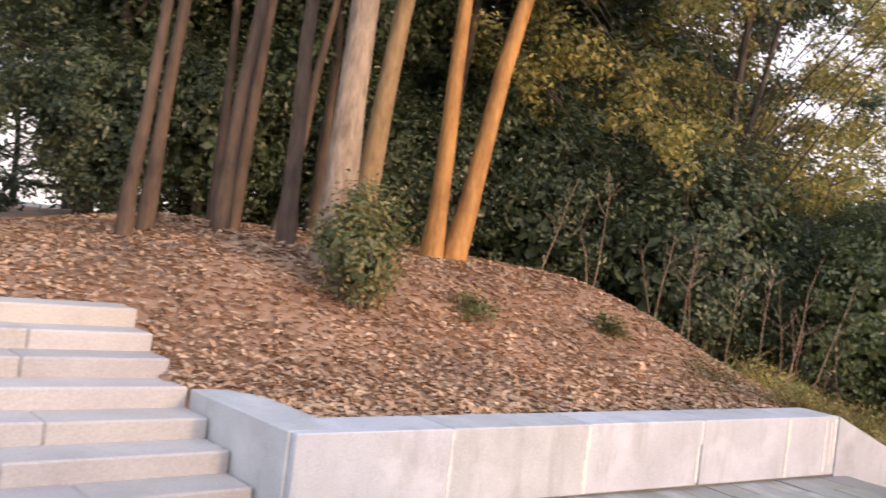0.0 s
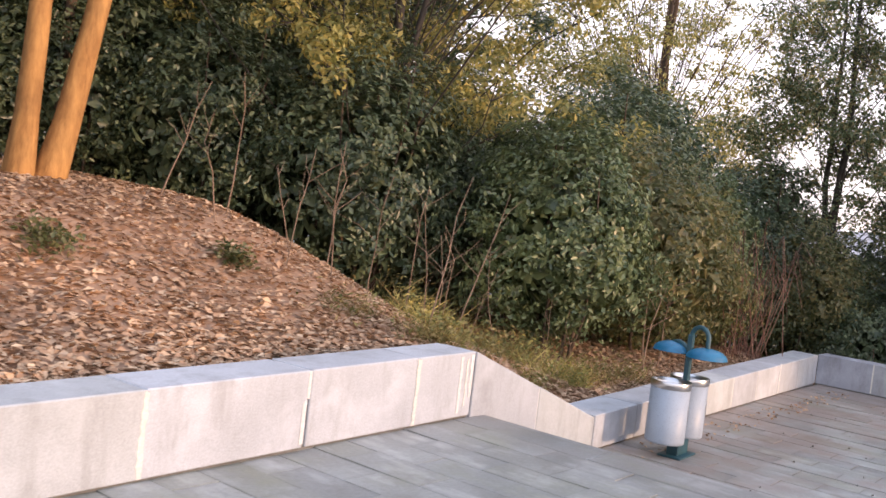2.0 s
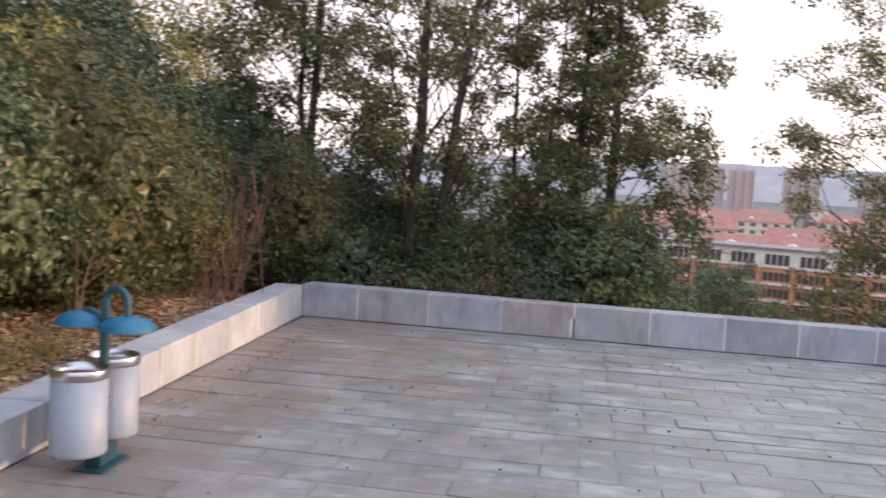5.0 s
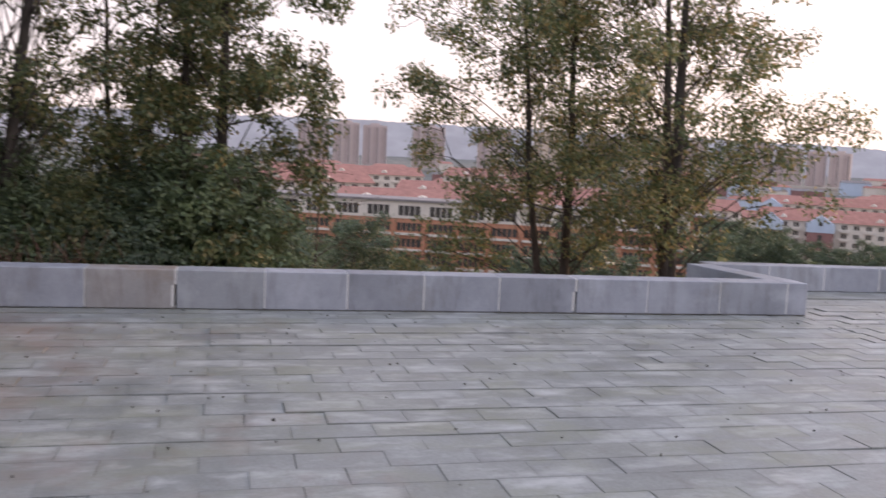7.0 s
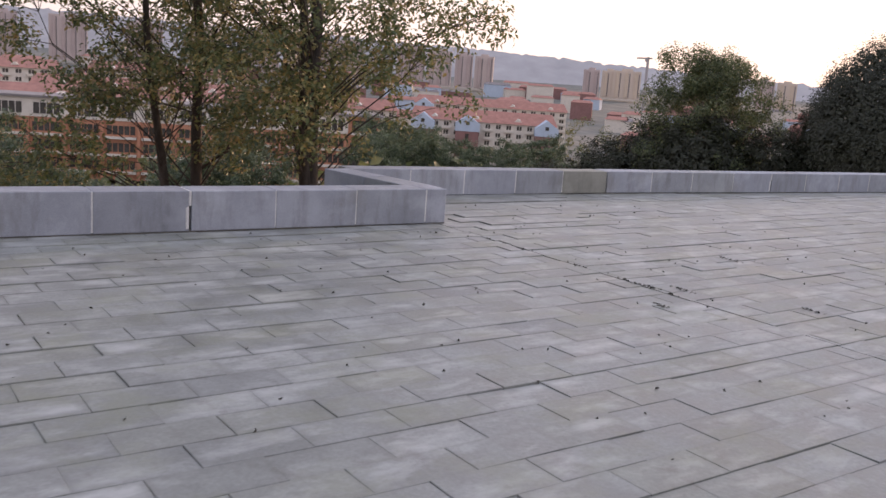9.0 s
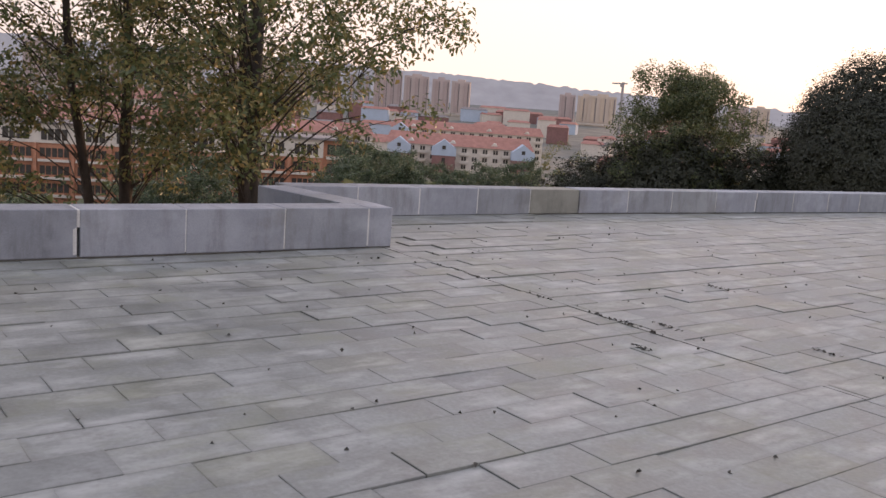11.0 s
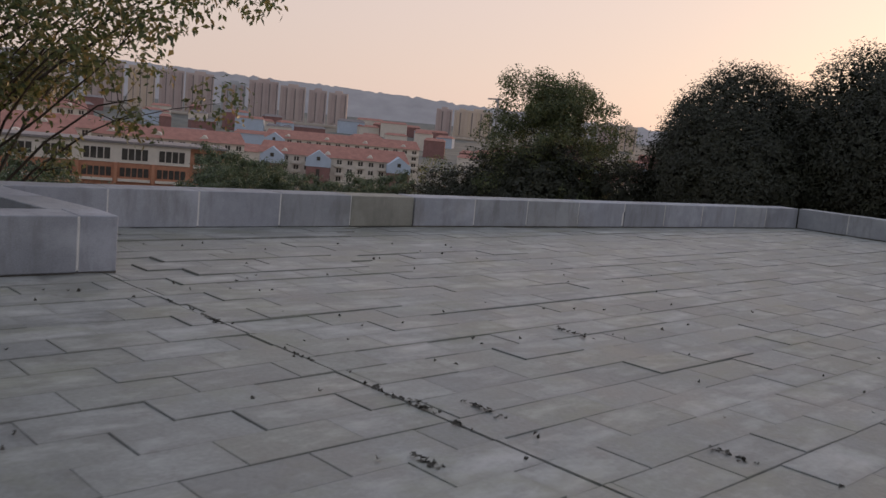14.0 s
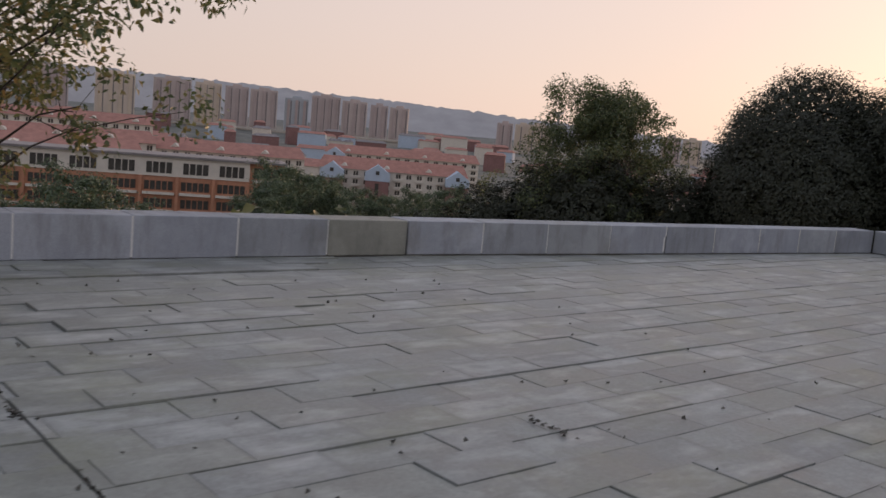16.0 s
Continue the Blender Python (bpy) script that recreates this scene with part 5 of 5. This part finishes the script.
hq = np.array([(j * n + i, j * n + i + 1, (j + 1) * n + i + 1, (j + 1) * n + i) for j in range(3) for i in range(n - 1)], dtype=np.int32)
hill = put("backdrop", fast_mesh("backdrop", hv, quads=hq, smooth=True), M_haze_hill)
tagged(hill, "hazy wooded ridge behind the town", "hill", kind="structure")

# building crane
crane = thing("tower_crane", "thin building crane above the far town", "crane", m=Matrix.Translation((623, -661, -20)))
part("mast", boxes([(-0.9, 0.9, -0.9, 0.9, 0, 52)]), M_pole, crane)
part("jib", boxes([(-5, 14, -0.6, 0.6, 50, 51.4)]), M_pole, crane)
part("cab", boxes([(0.9, 3, -1, 1, 47.5, 50)]), M_pole, crane)

# small houses scattered through the valley
r = rng(91)
for i in range(200):
    a, d = radians(r.uniform(-58, 4)), r.uniform(430, 1120)
    x, y = d * math.cos(a), d * math.sin(a)
    w, dp, h = r.uniform(10, 34), r.uniform(8, 12), r.uniform(6, 15)
    z = ground_at(x, y) + r.uniform(-1, 3)
    root = thing("house", "small pale town house with a low roof", "building", "houses of the far town", m=Matrix.Translation((x, y, z)) @ Matrix.Rotation(a + math.pi / 2 + r.normal() * 0.25, 4, "Z"))
    part("wall", boxes([(-w / 2, w / 2, -dp / 2, dp / 2, -3, h)]), (M_cream, M_gable, M_cream, M_plum)[i % 4], root)
    rb = bmesh.new()
    rv = [rb.verts.new(v) for v in ((-w / 2 - 0.5, -dp / 2 - 0.6, h), (w / 2 + 0.5, -dp / 2 - 0.6, h), (w / 2 + 0.5, dp / 2 + 0.6, h), (-w / 2 - 0.5, dp / 2 + 0.6, h), (-w / 2 + 2, 0, h + 2.4), (w / 2 - 2, 0, h + 2.4))]
    for f in ((0, 1, 5, 4), (1, 2, 5), (2, 3, 4, 5), (3, 0, 4), (3, 2, 1, 0)):
        rb.faces.new([rv[q] for q in f])
    part("roof", rb, (M_roof_red, M_roof_grey, M_roof_red)[i % 3], root)

# woods in the valley, and the tree tops just below the terrace
r = rng(92)
cl = []
for i in range(950):
    a, d = radians(r.uniform(-75, 20)), 75 * (1 + 11 * r.random() ** 1.5)
    cl.append((d * math.cos(a), d * math.sin(a), 2.2 + 2.8 * r.random()))
cl = np.array(cl)
cz = height(cl[:, 0], cl[:, 1]) + cl[:, 2] * 0.9
pick = r.integers(0, len(cl), 84000)
dirs = r.normal(size=(84000, 3))
dirs /= np.linalg.norm(dirs, axis=1)[:, None]
cen = np.stack([cl[pick, 0], cl[pick, 1], cz[pick]], 1) + dirs * (cl[pick, 2] * (0.75 + 0.35 * r.random(84000)))[:, None]
v, t = leaf_arrays(cen, dirs, 0.9, 0.8, r)
woods = put("valley_woods", fast_mesh("valley_woods", v, tris=t), M_leaf_olive)
tagged(woods, "scattered dark green woods between the houses of the valley", "woods", kind="stuff")

top = make_tree("tree", "dark leafy tree top rising from the slope below the terrace", tree_data(421, 11, 0.2, 0.25, 3.6, 16000, 0.26, limbs=26, clump=0.9), place(67.5, -26.5, s=0.92), M_bark_dark, M_leaf_dark, "trees on the slope below")
for i, (x, y, s) in enumerate([(70.5, -23.5, 0.8), (86, -56, 0.78), (82, -62, 0.8), (89, -51, 0.72), (66, -38, 0.68), (62, -44, 0.66), (84, -34, 0.5), (60, -12, 0.62), (66, -4, 0.7), (48, -2, 0.6), (52, 6, 0.9), (76, -68, 0.85), (158, -95, 1.3), (165, -104, 1.25), (172, -100, 1.15),
                                (140.1, -82.7, 1.5), (130.1, -79.9, 1.4), (124.5, -69.7, 1.2), (127.5, -84.0, 1.13), (133.7, -92.6, 1.12), (123.0, -90.4, 1.13), (128.2, -100.0, 1.2), (117.9, -96.8, 1.24), (150.6, -94.3, 1.36),
                                (106.6, -7.3, 1.15), (96.4, -9.4, 1.0), (91.1, -11.6, 0.93), (100.3, -17.5, 0.9), (83.4, -9.8, 1.1), (112.0, 2.0, 1.2), (98.0, -2.0, 1.1)]):
    copy_scaled(top, place(x, y, 71 * i, s))
# a bare little tree and low shrubs just below the parapet
make_tree("tree", "small leafless tree on the slope", tree_data(431, 6.0, 0.07, 0.3, 1.6, 60, 0.08, (0.05, -0.1), 12), place(28.0, -1.9), M_bark, M_leaf_rust)
for i, (x, y, s) in enumerate([(26.0, -2.8, 0.9), (25.2, -0.8, 0.85), (26.8, -4.6, 0.8), (24.4, 0.2, 0.95), (25.4, -1.8, 0.8)]):
    copy_scaled(shrub_c, place(x, y, 40 * i, s))


# ---- paving slabs, 0.60 x 0.30 m in running bond, with sunk joints ----
def slab_mesh(name, w, l, h, seed):
    r = rng(seed)
    bm = bmesh.new()
    box(bm, -w / 2, w / 2, -l / 2, l / 2, -h, 0.0)
    top = [v for v in bm.verts if v.co.z > -0.001]
    for v in top:
        v.co.x += r.uniform(-0.0022, 0.0022)
        v.co.y += r.uniform(-0.003, 0.003)
    bmesh.ops.bevel(bm, geom=[e for e in bm.edges if all(v.co.z > -0.001 for v in e.verts)], offset=0.0025, segments=1, affect="EDGES", profile=0.5)
    me = bpy.data.meshes.new(name)
    bm.to_mesh(me)
    bm.free()
    return me


slab_kinds = [slab_mesh("slab", PX - 0.0045, PY - 0.0035, 0.03, 500 + i) for i in range(5)]
for me in slab_kinds:
    me.materials.append(M_tile)
slab_v = [np.array([v.co[:] for v in me.vertices]) for me in slab_kinds]
slab_f = [[list(p.vertices) for p in me.polygons] for me in slab_kinds]


def tilt_of(r):
    """Small unevenness: most slabs lie flat, a few have sunk, risen or tipped."""
    q = r.random()
    k = 1.0 if q < 0.9 else 2.4
    return r.normal() * 0.0018 * k, r.normal() * 0.0035 * k, r.normal() * 0.0025 * k


# stretches of paving that frost or roots have raised above the next course
RAISED = [(16.325, 17.6, -10.3, -8.1, 0.012), (18.48, 19.3, -11.4, -8.6, 0.013), (15.095, 15.8, -9.0, -7.69, 0.007), (12.94, 13.25, -10.75, -9.7, 0.009), (13.56, 13.87, -9.8, -9.2, 0.010), (12.33, 13.0, -2.9, -0.4, 0.008), (13.87, 14.5, 0.4, 3.4, 0.007), (15.1, 16.0, -3.4, 0.2, 0.008)]


def pave(parent, x0, x1, y0, y1, z, near, seed):
    """Lay the slabs; those inside the stretch near = (x0, x1, y0, y1) are pieces of their own, the rest one joined part."""
    r = rng(seed)
    verts, faces, o = [], [], 0
    kx0, kx1 = int((x0 - 12.02) / PX) - 1, int((x1 - 12.02) / PX) + 1
    for kx in range(kx0, kx1 + 1):
        step, waves = r.normal() * 0.005, r.random(3)
        cx = 12.02 + PX * (kx + 0.5)
        off = 0.5 * (kx % 2) * PY + r.normal() * 0.006
        for ky in range(int((y0 + 4.43) / PY) - 2, int((y1 + 4.43) / PY) + 2):
            cy = -4.43 + PY * (ky + 0.5) + off
            lo_x, hi_x, lo_y, hi_y = cx - PX / 2, cx + PX / 2, cy - PY / 2, cy + PY / 2
            if hi_x < x0 + 0.04 or lo_x > x1 - 0.04 or hi_y < y0 + 0.04 or lo_y > y1 - 0.04:
                continue
            dz, tx, ty = tilt_of(r)
            dz += step * math.sin(0.45 * cy + 6.28 * waves[0]) * (1 + math.sin(0.9 * cy + 6.28 * waves[1]))
            dz = max(-0.005, min(0.007, dz))
            dz += sum(up for a, b, c, d, up in RAISED if a < cx < b and c < cy < d and z == LOW)
            ang = r.normal() * 0.004
            m = Matrix.Translation((cx + r.normal() * 0.0012, cy, z + dz)) @ Euler((tx, ty, ang)).to_matrix().to_4x4()
            k = int(r.integers(0, 5))
            whole = lo_x > x0 and hi_x < x1 and lo_y > y0 and hi_y < y1
            if whole and near[0] < cx < near[1] and near[2] < cy < near[3]:
                put("slab", slab_kinds[k], None, parent, m=m)
            else:
                v = slab_v[k].copy()
                v = v @ np.array(m.to_3x3()).T + np.array(m.translation)
                v[:, 0] = np.clip(v[:, 0], x0, x1)
                v[:, 1] = np.clip(v[:, 1], y0, y1)
                verts.append(v)
                faces += [[i + o for i in f] for f in slab_f[k]]
                o += len(v)
    me = mesh_of("slabs_rest", np.concatenate(verts), faces)
    ob = put("slab_field", me, M_tile_far, parent)
    ob["kind"] = "stuff"


pave(pavement_low, 8.24, 19.3, -7.672, 4.9, LOW, (10.4, 14.6, -7.5, -0.6), 41)
pave(pavement_low, 8.24, 19.3, -22.8, -7.69, LOW, (12.4, 14.2, -11.0, -7.8), 43)
pave(pavement_high, -6.0, 7.09, -8.0, 4.73, 0.0, (5.2, 7.0, -1.5, 4.4), 42)
